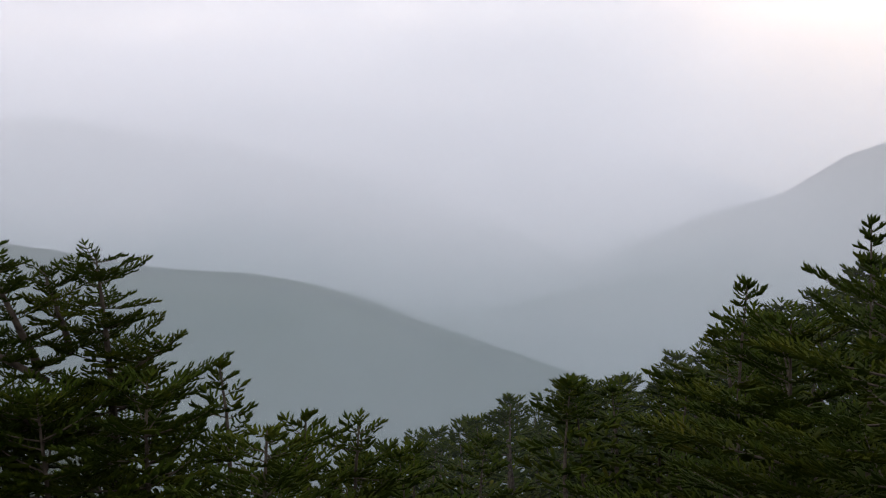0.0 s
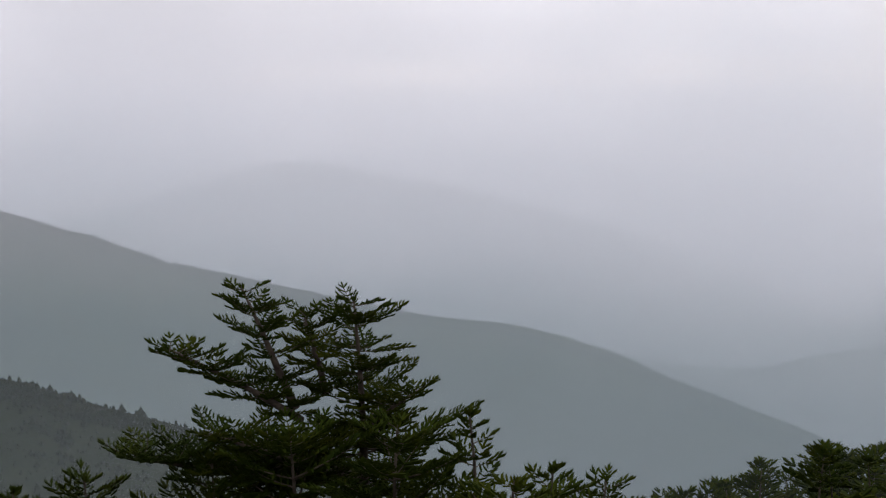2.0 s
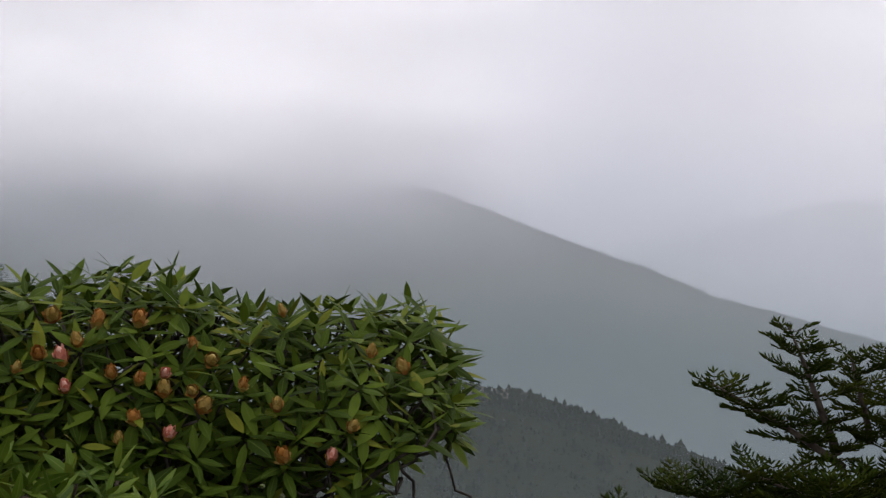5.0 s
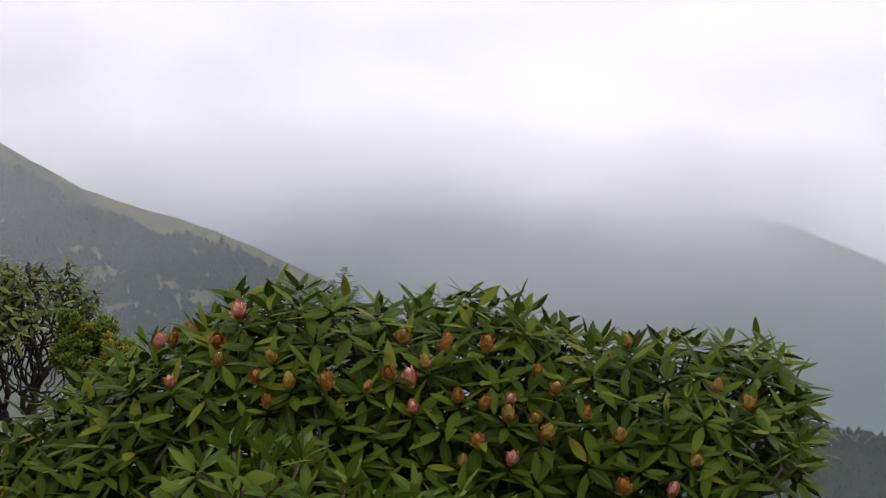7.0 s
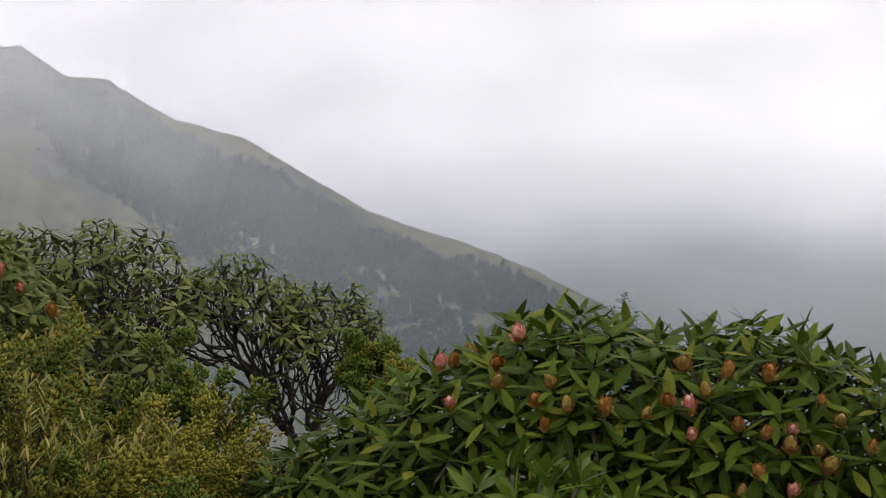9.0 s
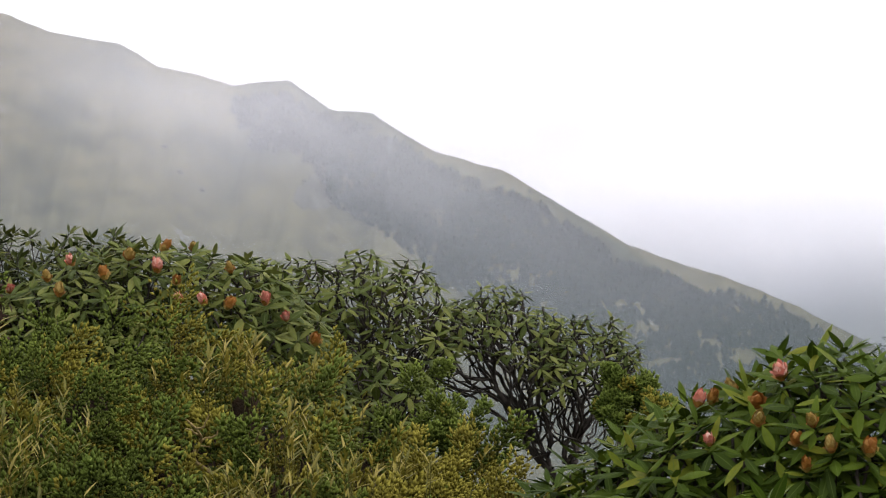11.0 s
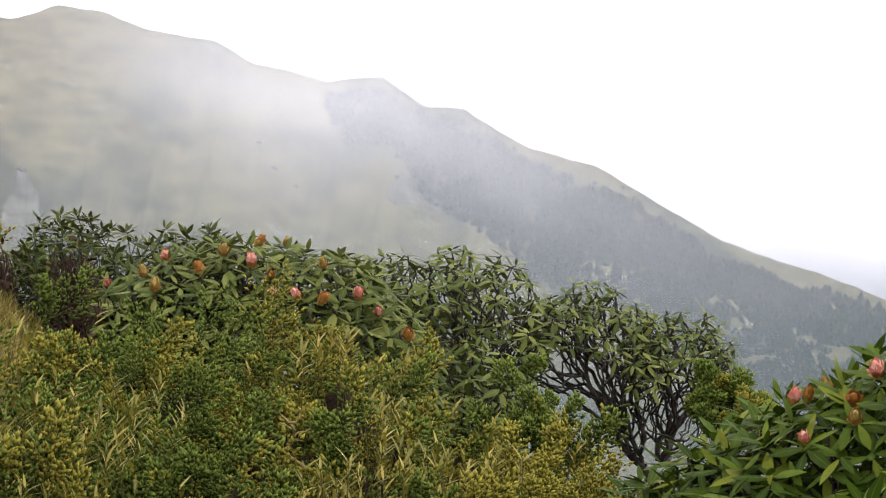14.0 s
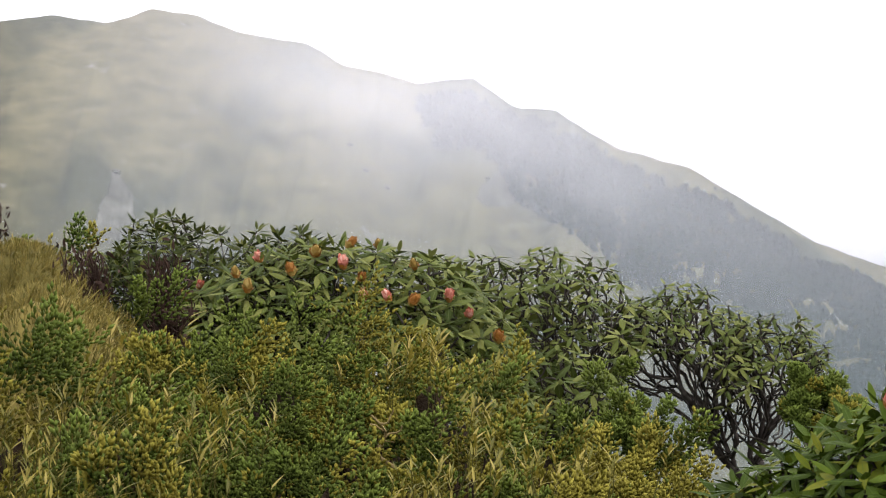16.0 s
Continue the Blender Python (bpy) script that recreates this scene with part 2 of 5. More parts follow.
M_BUD_RUST = mottled("rust_bud_scale", [(0.0, (0.19, 0.07, 0.015)), (0.6, (0.38, 0.165, 0.035)), (1.0, (0.58, 0.34, 0.13))], 60.0, 0.6, 0.2, 0.0, random=0.6)
M_PETAL = mottled("pink_petal", [(0.0, (0.42, 0.11, 0.07)), (0.55, (0.64, 0.25, 0.19)), (1.0, (0.85, 0.64, 0.55))], 60.0, 0.55, 0.2, 0.0, random=0.7)
M_ROCK = mottled("pale_rock", [(0.0, (0.07, 0.067, 0.050)), (0.5, (0.12, 0.114, 0.092)), (1.0, (0.19, 0.182, 0.155))], 0.09, 0.95, 0.05, 0.4, 0.3)
M_SOIL = mottled("dark_mountain_soil", [(0.0, (0.012, 0.014, 0.006)), (0.5, (0.024, 0.029, 0.011)), (1.0, (0.055, 0.052, 0.022))], 0.8, 0.95, 0.03, 0.6, 0.05)


def hill_material(name, grass, scrub, rock, patch, fine, rock_at=0.72):
    """Mountain meadow: grass with darker scrub in patches and rock that breaks through."""
    m, nt, bsdf = material(name, 0.95, 0.05)
    big, small, stone = noise_node(nt, patch, 6.0), noise_node(nt, fine, 6.0, stretch=(0.6, 0.6, 1.7), rough=0.65), noise_node(nt, patch * 2.3, 7.0, rough=0.7)
    g = ramp_node(nt, [(0.3, grass[0]), (0.7, grass[1])])
    nt.links.new(small.outputs["Fac"], g.inputs[0])
    a = mixed(nt, ranged(nt, big.outputs["Fac"], 0.46, 0.60), g.outputs[0], scrub)
    b = mixed(nt, ranged(nt, stone.outputs["Fac"], rock_at - 0.06, rock_at), a, rock)
    nt.links.new(b, bsdf.inputs["Base Color"])
    bumped(nt, bsdf, small.outputs["Fac"], 0.8, 1.2)
    return m


M_MEADOW = hill_material("hill_meadow", ((0.096, 0.088, 0.047), (0.172, 0.153, 0.080)), (0.060, 0.063, 0.034), (0.24, 0.23, 0.20), 0.014, 0.11, 0.70)
M_WOOD_FLOOR = hill_material("wooded_spur_floor", ((0.012, 0.018, 0.009), (0.026, 0.033, 0.015)), (0.018, 0.024, 0.012), (0.16, 0.15, 0.13), 0.012, 0.12, 0.80)
M_FOREST = hill_material("forested_mountain", ((0.022, 0.034, 0.018), (0.048, 0.060, 0.028)), (0.030, 0.040, 0.022), (0.24, 0.23, 0.20), 0.004, 0.05, 0.74)


def mist_material(name, deep, bright, low, high, most, least, scale, seed, break_up, wave=0.25, billow_shading=0.0, tone=None):
    """Drifting mist: a thin scatterer that lets light through; it changes from one density to another between two
    heights. Its
    brightness is painted in: the colour pales towards the open sky and darkens down in the valley."""
    m = bpy.data.materials.new(name)
    m.use_nodes = True
    nt = m.node_tree
    nt.nodes.remove(nt.nodes["Principled BSDF"])
    tc, sep = nt.nodes.new("ShaderNodeTexCoord"), nt.nodes.new("ShaderNodeSeparateXYZ")
    nt.links.new(tc.outputs["Object"], sep.inputs[0])
    n = noise_node(nt, scale, 5.0, stretch=(1, 1, 2.2))
    n.noise_dimensions = "4D"
    n.inputs["W"].default_value = seed
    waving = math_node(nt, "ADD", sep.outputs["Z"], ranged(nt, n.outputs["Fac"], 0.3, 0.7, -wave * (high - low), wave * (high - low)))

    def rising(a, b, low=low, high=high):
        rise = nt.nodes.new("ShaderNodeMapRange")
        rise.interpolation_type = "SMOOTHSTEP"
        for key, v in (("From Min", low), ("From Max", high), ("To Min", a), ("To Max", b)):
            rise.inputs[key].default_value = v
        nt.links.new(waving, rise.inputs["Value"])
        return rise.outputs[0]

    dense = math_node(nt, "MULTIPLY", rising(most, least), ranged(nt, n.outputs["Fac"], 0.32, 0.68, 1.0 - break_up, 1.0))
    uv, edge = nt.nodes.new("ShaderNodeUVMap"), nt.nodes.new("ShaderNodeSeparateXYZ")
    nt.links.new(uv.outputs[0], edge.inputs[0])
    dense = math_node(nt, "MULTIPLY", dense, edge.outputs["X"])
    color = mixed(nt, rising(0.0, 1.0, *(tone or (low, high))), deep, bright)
    # light and dark of the cloud's puffs, painted by scaling the colour
    if billow_shading:
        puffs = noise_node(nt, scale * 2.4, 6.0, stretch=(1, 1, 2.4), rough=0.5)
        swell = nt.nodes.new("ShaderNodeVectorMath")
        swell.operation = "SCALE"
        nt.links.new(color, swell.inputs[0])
        nt.links.new(ranged(nt, puffs.outputs["Fac"], 0.36, 0.62, 1.0 - billow_shading, 1.06), swell.inputs["Scale"])
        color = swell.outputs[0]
    up = nt.nodes.new("ShaderNodeCombineXYZ")
    up.inputs[2].default_value = 1.0
    down = nt.nodes.new("ShaderNodeCombineXYZ")
    down.inputs[2].default_value = -1.0
    a, b = nt.nodes.new("ShaderNodeBsdfDiffuse"), nt.nodes.new("ShaderNodeBsdfTranslucent")
    both, clear, mix = nt.nodes.new("ShaderNodeAddShader"), nt.nodes.new("ShaderNodeBsdfTransparent"), nt.nodes.new("ShaderNodeMixShader")
    for scatter, v in ((a, up), (b, down)):
        nt.links.new(color, scatter.inputs["Color"])
        nt.links.new(v.outputs[0], scatter.inputs["Normal"])
    nt.links.new(a.outputs[0], both.inputs[0])
    nt.links.new(b.outputs[0], both.inputs[1])
    nt.links.new(dense, mix.inputs[0])
    nt.links.new(clear.outputs[0], mix.inputs[1])
    nt.links.new(both.outputs[0], mix.inputs[2])
    nt.links.new(mix.outputs[0], nt.nodes["Material Output"].inputs["Surface"])
    return m


# ---- tools for shapes ----
rng = np.random.default_rng(7)


def lattice(ix, iy, seed):
    h = (ix * 374761393 + iy * 668265263 + seed * 1442695041) & 0xFFFFFFFF
    h = ((h ^ (h >> 13)) * 1274126177) & 0xFFFFFFFF
    return ((h ^ (h >> 16)) & 0xFFFF) / 65535.0


def fbm(x, y, octaves=5, seed=1, gain=0.5):
    """Smooth noise about 0, from -1 to 1, over arrays."""
    x, y = np.asarray(x, float), np.asarray(y, float)
    total, amp, norm = np.zeros(np.broadcast(x, y).shape), 1.0, 0.0
    for o in range(octaves):
        fx, fy = np.floor(x), np.floor(y)
        ix, iy, u, v = fx.astype(np.int64), fy.astype(np.int64), x - fx, y - fy
        u, v = u * u * (3 - 2 * u), v * v * (3 - 2 * v)
        a, b = lattice(ix, iy, seed + o), lattice(ix + 1, iy, seed + o)
        c, d = lattice(ix, iy + 1, seed + o), lattice(ix + 1, iy + 1, seed + o)
        total += amp * ((a + (b - a) * u) * (1 - v) + (c + (d - c) * u) * v - 0.5) * 2
        norm += amp
        x, y, amp = x * 2.03 + 11.3, y * 2.03 + 7.7, amp * gain
    return total / norm


def mesh_of(name, verts, faces, uvs=None, smooth=True):
    """A mesh from arrays; faces all of one size; uvs one a vertex."""
    verts, faces = np.asarray(verts, np.float32), np.asarray(faces, np.int32)
    me = bpy.data.meshes.new(name)
    me.vertices.add(len(verts))
    me.vertices.foreach_set("co", verts.ravel())
    me.loops.add(faces.size)
    me.loops.foreach_set("vertex_index", faces.ravel())
    me.polygons.add(len(faces))
    me.polygons.foreach_set("loop_start", np.arange(0, faces.size, faces.shape[1], dtype=np.int32))
    if uvs is not None:
        layer = me.uv_layers.new(name="UVMap")
        layer.data.foreach_set("uv", np.asarray(uvs, np.float32)[faces.ravel()].ravel())
    me.update(calc_edges=True)
    me.validate()
    me.polygons.foreach_set("use_smooth", np.full(len(faces), smooth))
    return me


def part(name, me, mat, parent=None, label=""):
    ob = new(name, me)
    if not me.materials:
        me.materials.append(mat)
    if parent is not None:
        ob.parent = parent
    return tagged(ob, label)


def thing(name, place, label, category, group="", kind=""):
    ob = new(name)
    ob.location = place
    return tagged(ob, label, category, group, kind)


def many(tv, tf, frames, tuv=None):
    """Copies of a template at n frames (n x 3 x 4, linear part and place) as one set of arrays."""
    frames = np.asarray(frames)
    v = np.einsum("nij,kj->nki", frames[:, :, :3], tv) + frames[:, None, :, 3]
    f = tf[None] + (np.arange(len(frames)) * len(tv))[:, None, None]
    return v.reshape(-1, 3), f.reshape(-1, tf.shape[1]), None if tuv is None else np.tile(tuv, (len(frames), 1))


def unit(v):
    v = np.asarray(v, float)
    return v / np.maximum(np.linalg.norm(v, axis=-1, keepdims=True), 1e-9)


def frames_along(places, aims, ups, scale):
    """Frames whose y lies along aims and whose z lies near ups."""
    y = unit(aims)
    x = unit(np.cross(y, ups))
    z = np.cross(x, y)
    scale = np.asarray(scale, float)
    scale = scale[:, None] * np.ones(3) if scale.ndim == 1 else scale
    return np.stack([x * scale[:, :1], y * scale[:, 1:2], z * scale[:, 2:], places], -1)


def tube(points, radii, sides=6):
    """A bent, tapering tube: quads."""
    p, r = np.asarray(points, float), np.asarray(radii, float)
    t = unit(np.gradient(p, axis=0))
    a = unit(np.cross(t, np.where(np.abs(t[:, 2:]) > 0.9, [[1.0, 0, 0]], [[0, 0, 1.0]])))
    b = np.cross(t, a)
    ang = np.arange(sides) * 2 * np.pi / sides
    v = p[:, None] + r[:, None, None] * (np.cos(ang)[None, :, None] * a[:, None] + np.sin(ang)[None, :, None] * b[:, None])
    n, k = len(p), np.arange(sides)
    f = [np.stack([i * sides + k, i * sides + (k + 1) % sides, (i + 1) * sides + (k + 1) % sides, (i + 1) * sides + k], -1) for i in range(n - 1)]
    return v.reshape(-1, 3), np.concatenate(f)


class Heap:
    """Gathers arrays of one face size into one mesh."""

    def __init__(self):
        self.v, self.f, self.own, self.n = [], [], [], 0

    def put(self, v, f):
        self.v.append(v)
        self.f.append(f + self.n)
        self.own.append(f)
        self.n += len(v)

    def mesh(self, name, smooth=True):
        return mesh_of(name, np.concatenate(self.v), np.concatenate(self.f), smooth=smooth)


def bent_way(a, b, wiggle, steps, sag=0.0):
    s = np.linspace(0, 1, steps)[:, None]
    w = rng.normal(0, 1.3 * wiggle, 3) * np.sin(np.pi * s) + rng.normal(0, 0.7 * wiggle, 3) * np.sin(2 * np.pi * s) + rng.normal(0, 0.12 * wiggle, (steps, 3)) * np.sin(np.pi * s)
    w[:, 2] -= sag * np.sin(np.pi * s[:, 0])
    return a + (b - a) * s + w


def branching(root, tips, splits, thick, tip_thick, wiggle, reach=0.5, sides=6):
    """Limbs from a root that fork towards groups of tips. Returns the stems (first forks) and the finer limbs."""
    stems, limbs = Heap(), Heap()

    def grow(at, group, level, radius):
        if level == len(splits) or len(group) <= 2:
            for tip in group:
                w = bent_way(at, tip, wiggle * np.linalg.norm(tip - at), 5, 0.06 * np.linalg.norm(tip - at))
                limbs.put(*tube(w, np.linspace(max(radius * 0.5, tip_thick), tip_thick, 5), max(4, sides - 2)))
            return
        k = min(splits[level], len(group))
        seeds = group[rng.choice(len(group), k, replace=False)]
        near = np.linalg.norm(group[:, None] - seeds[None], axis=-1).argmin(1)
        for j in range(k):
            some = group[near == j]
            if not len(some):
                continue
            to = at + (some.mean(0) - at) * reach + rng.normal(0, wiggle * 0.5, 3) * np.linalg.norm(some.mean(0) - at)
            r = max(radius * (len(some) / len(group)) ** 0.42, tip_thick)
            w = bent_way(at, to, wiggle * np.linalg.norm(to - at), 7)
            (stems if level == 0 else limbs).put(*tube(w, np.linspace(radius if level else r * 1.15, r, 7), sides))
            grow(to, some, level + 1, r)

    grow(np.asarray(root, float), np.asarray(tips, float), 0, thick)
    return stems, limbs


def grown(roots, tips, axes, step=0.035, wiggle=0.35, tip_thick=0.0028, swell=0.36, pull=(0.06, 0.9), gather=0.25, join=0.05):
    """Gnarled limbs, worked out from the shoot tips back to the roots: ways that bend, draw together and join.
    Returns a list of (way, radii, shoots carried)."""
    tips, roots = np.asarray(tips, float), np.asarray(roots, float).reshape(-1, 3)
    goal = roots[np.linalg.norm(tips[:, None, :2] - roots[None, :, :2], axis=-1).argmin(1)]
    at, way, load = tips.copy(), -unit(axes), np.ones(len(tips))
    ways, loads, live, done = [[p.copy()] for p in tips], [[1.0] for _ in tips], np.ones(len(tips), bool), []
    far = np.linalg.norm(goal - at, axis=1).max()
    rounds = int(far / step * 2.2)
    for n in range(rounds):
        k = np.flatnonzero(live)
        if not len(k):
            break
        gap = goal[k] - at[k]
        dist = np.linalg.norm(gap, axis=1)
        w = pull[0] + (pull[1] - pull[0]) * min(1.0, 1.6 * n * step / far)
        near = np.linalg.norm(at[k][:, None] - at[k][None], axis=-1)
        reach = step * (1.2 + join * n)
        close = (near < 2.6 * reach).astype(float)
        mid = close @ at[k] / close.sum(1, keepdims=True) - at[k]
        way[k] = unit(0.75 * way[k] + w * gap / np.maximum(dist, 1e-6)[:, None] + gather * unit(mid) * (np.linalg.norm(mid, axis=1, keepdims=True) > 1e-6) + rng.normal(0, wiggle, (len(k), 3)))
        at[k] += way[k] * np.minimum(step, dist)[:, None]
        for i in k:
            ways[i].append(at[i].copy())
            loads[i].append(load[i])
        order = k[np.argsort(-load[k])]
        for m, i in enumerate(order):
            if not live[i]:
                continue
            rest = order[m + 1:]
            rest = rest[live[rest]]
            if len(rest):
                for j in rest[np.linalg.norm(at[rest] - at[i], axis=1) < 0.62 * reach]:
                    if len(ways[j]) > 2:
                        ways[j][-1] = at[i].copy()
                        live[j] = False
                        load[i] += load[j]
            if np.linalg.norm(goal[i] - at[i]) < step * 1.2 or n == rounds - 1:
                ways[i].append(goal[i].copy())
                loads[i].append(load[i])
                live[i] = False
    for path, carried in zip(ways, loads):
        if len(path) > 1:
            c = np.array(carried[:len(path)] + [carried[-1]] * (len(path) - len(carried)))
            done.append((np.array(path), tip_thick * c**swell, c.max()))
    return done


def leaf_shape(width, fold, droop, rows=6, blunt=0.55):
    """A pointed blade of length 1 along y, folded at the rib and drooping: quads, and uvs across and along."""
    s = np.linspace(0, 1, rows)
    w = width * 0.5 * np.sin(np.pi * s**blunt) ** 0.8
    w[0], w[-1] = width * 0.07, width * 0.03
    v, uv = [], []
    for i, y in enumerate(s):
        z = -droop * y * y
        for k in (-1, 0, 1):
            v.append((k * w[i], y, z + fold * w[i] * abs(k)))
            uv.append((0.5 + 0.5 * k, y))
    f = [(i * 3 + k, i * 3 + k + 1, i * 3 + k + 4, i * 3 + k + 3) for i in range(rows - 1) for k in (0, 1)]
    return np.array(v), np.array(f), np.array(uv)


# ---- the large forms: ground, mountains, mist ----
def polar(az, r):
    a = np.radians(az)
    return -r * np.sin(a), r * np.cos(a)


def ground_height(x, y):
    """The shoulder underfoot, the slope that falls away in front, and the wooded spur beside it."""
    r = np.hypot(x, y)
    az = np.degrees(np.arctan2(-x, y))
    brink = np.interp(az, [-24, -14], [3.5, 6.5])
    fall = np.where(r < brink, 0.0, -0.52 * (r - brink))
    fall = np.where(r > 1500, -747 - 0.05 * (r - 1500), fall)
    ahead = np.clip((np.cos(np.radians(az + 10)) + 0.35) / 0.7, 0, 1)
    z = fall * ahead + (1 - ahead) * np.minimum(0.16 * r, 60 + 0.02 * r)
    flank = 1.65 + r * np.tan(np.radians(np.interp(az, [-110, -80, -70, -61, -56, -50, -44, -36], [-4, -10.5, -13.3, -16.6, -18.4, -20.4, -22.2, -25])))
    spur = np.clip((r - 32) / 14, 0, 1) * np.clip((250 - r) / 130, 0, 1) / (1 + np.exp(np.clip((az + 43) / 1.5, -30, 30))) * np.clip((az + 125) / 20, 0, 1)
    z = z + spur * np.maximum(flank - z, 0)
    rise = np.interp(az, [4, 9, 16, 24, 40, 60], [0, 0.5, 0.66, 0.85, 0.85, 0])
    edge = np.interp(az, [20, 25], [4.2, 5.4])
    up, down = np.clip((r - 1.4) / 0.8, 0, 1), np.clip((edge + 0.7 - r) / 0.7, 0, 1)
    z = z + rise * up * up * (3 - 2 * up) * down * down * (3 - 2 * down)
    return z + 0.10 * fbm(x / 1.3, y / 1.3, 4, 3) * np.clip(r / 3, 0, 1) + 0.02 * np.clip(r - 10, 0, 200) * fbm(x / 40, y / 40, 4, 5)


def polar_sheet(name, az, rs, height):
    A, R = np.meshgrid(az, rs)
    x, y = polar(A, R)
    z = height(A, R, x, y)
    n, m = A.shape
    i = np.arange(n * m).reshape(n, m)
    f = np.stack([i[:-1, :-1], i[1:, :-1], i[1:, 1:], i[:-1, 1:]], -1).reshape(-1, 4)
    return mesh_of(name, np.stack([x, y, z], -1).reshape(-1, 3), f)


rs = np.concatenate([np.linspace(-0.04, 8, 40), np.geomspace(8.3, 4900, 150)])
ground = part("ground", polar_sheet("ground", np.linspace(-180, 180, 271), rs, lambda A, R, x, y: ground_height(x, y)), M_SOIL)
tagged(ground, "dark soil and moss of the mountain shoulder falling into the valley", "ground", kind="structure")


def crest_line(points, az):
    p = np.array(points, float)
    return np.interp(az, p[:, 0], p[:, 1])


def mountain(name, points, near, crest, far, foot, mat, label, rough, seed, step=0.12, curve=1.15, lump=1.0):
    """A mountainside whose crest stands at the given height angles (heading, angle), running from its foot to behind its crest."""
    az = np.arange(points[0][0], points[-1][0], step)
    rs = np.concatenate([np.linspace(near, crest, 90), np.linspace(crest, far, 16)[1:]])

    def height(A, R, x, y):
        top = EYE + crest * np.tan(np.radians(crest_line(points, A)))
        top = top + 0.0009 * crest * fbm(A * 2.3, 0 * A + seed, 4, seed + 3, 0.6)
        s = np.clip((R - near) / (crest - near), 0, 1)
        back = np.clip((R - crest) / (far - crest), 0, 1)
        z = foot + (top - foot) * s**curve
        fold = fbm(A * lump / 3.2 + R / crest * 2, R / crest * 3 + A * 0.15, 5, seed)
        z += rough * fold * np.sin(np.pi * s) ** 0.7
        z += rough * 0.045 * fbm(x / (crest * 0.022), y / (crest * 0.022), 5, seed + 9) * np.clip(1.15 - s, 0.15, 1)
        return z - (top - foot) * back**1.4

    ob = part(name, polar_sheet(name, az, rs, height), mat)
    return tagged(ob, label, "mountain", kind="structure"), height


HILL = [(-9, -10.5), (-5.5, -8.05), (-3.1, -6.85), (-0.8, -5.95), (0.8, -5.5), (2.4, -4.95), (4.2, -3.9), (6.5, -2.55), (8.7, -1.95), (9.6, -1.5), (10.8, -0.7), (12.1, -0.6), (13.5, 0.38), (15.3, 0.2),
        (16.7, 0.6), (17.6, 0.75), (18.9, 1.55), (19.6, 1.6), (21.1, 1.9), (22.3, 2.4), (23.8, 2.6), (25.2, 2.15), (26.9, 2.4), (28.5, 2.2), (34, 3.0), (42, 1.0), (60, -3)]
RIDGE_B = [(-62, -19), (-54, -16.6), (-50.1, -15.0), (-46.2, -13.5), (-44.7, -12.75), (-42.7, -12.0), (-40.7, -11.5), (-37.9, -11.2), (-31.3, -9.6), (-29.5, -9.15), (-27, -8.2), (-24.5, -7.4), (-20.5, -5.9), (-18.6, -5.5),
           (-13, -5.2), (-8, -4.6), (-2, -4.0), (6, -4.5), (20, -6), (40, -8)]
RIDGE_C = [(-36, -17), (-31, -14.9), (-29.7, -14.45), (-26.5, -13.45), (-23.9, -12.5), (-21.4, -12.2), (-18, -12.0), (-13, -13.0), (-8, -16.0), (-3, -22)]
RIDGE_D = [(-80, -9), (-62, -11.0), (-55.5, -11.45), (-52.9, -11.8), (-50.2, -12.3), (-48, -13.2), (-45, -14.5), (-40, -16)]
RIDGE_E = [(-90, -3), (-66, -5.6), (-61.3, -7.4), (-60.1, -7.8), (-58, -9.1), (-55.5, -9.7), (-53.8, -10.5), (-50, -12), (-45, -14)]
RIDGE_F = [(-80, -10), (-60, -9.6), (-56.5, -8.7), (-53.3, -7.6), (-51.0, -6.85), (-48.4, -6.6), (-46.5, -6.3), (-44.6, -5.9), (-43, -6.1), (-42, -5.95), (-40.4, -5.8), (-38.5, -5.65), (-37.4, -5.6), (-35.5, -5.7), (-33, -5.8), (-29, -5.9), (-25, -6.6), (-15, -8), (0, -10)]
RIDGE_G = [(-62, -17), (-55, -13.2), (-52, -11.6), (-49, -10.1), (-46.5, -9.0), (-44, -8.2), (-41.5, -7.5), (-39.4, -7.0), (-36.5, -6.5), (-34.8, -6.05), (-33.2, -5.95), (-31.5, -6.35), (-29.3, -7.0), (-25, -8.0), (-15, -9.5), (0, -12)]

hill, hill_height = mountain("mountain_hill", HILL, 330, 820, 1150, -210, M_MEADOW, "grassy mountain ridge with dark fir woods, rock outcrops and drifting mist", 34, 21)
spur, spur_height = mountain("mountain_wooded_spur", RIDGE_C, 420, 800, 1000, -330, M_WOOD_FLOOR, "dark wooded spur dropping into the misty valley", 14, 31)
ridge, ridge_height = mountain("mountain_cloud_capped", RIDGE_B, 950, 1900, 2500, -560, M_FOREST, "long forested ridge with its summit in cloud", 60, 41, 0.2)
mountain("mountain_valley_spur", RIDGE_D, 2050, 2500, 2800, -800, M_FOREST, "hazy wooded spur across the valley", 50, 51, 0.25)
mountain("mountain_side", RIDGE_E, 2650, 3100, 3700, -900, M_FOREST, "pale blue wooded mountainside in haze", 60, 61, 0.25)
mountain("mountain_middle", RIDGE_G, 2700, 3150, 3240, -900, M_FOREST, "blue hazy mountain behind the long ridge", 60, 66, 0.3)
mountain("mountain_far", RIDGE_F, 3400, 4200, 4800, -900, M_FOREST, "faint far mountain range in thick haze", 80, 71, 0.3)


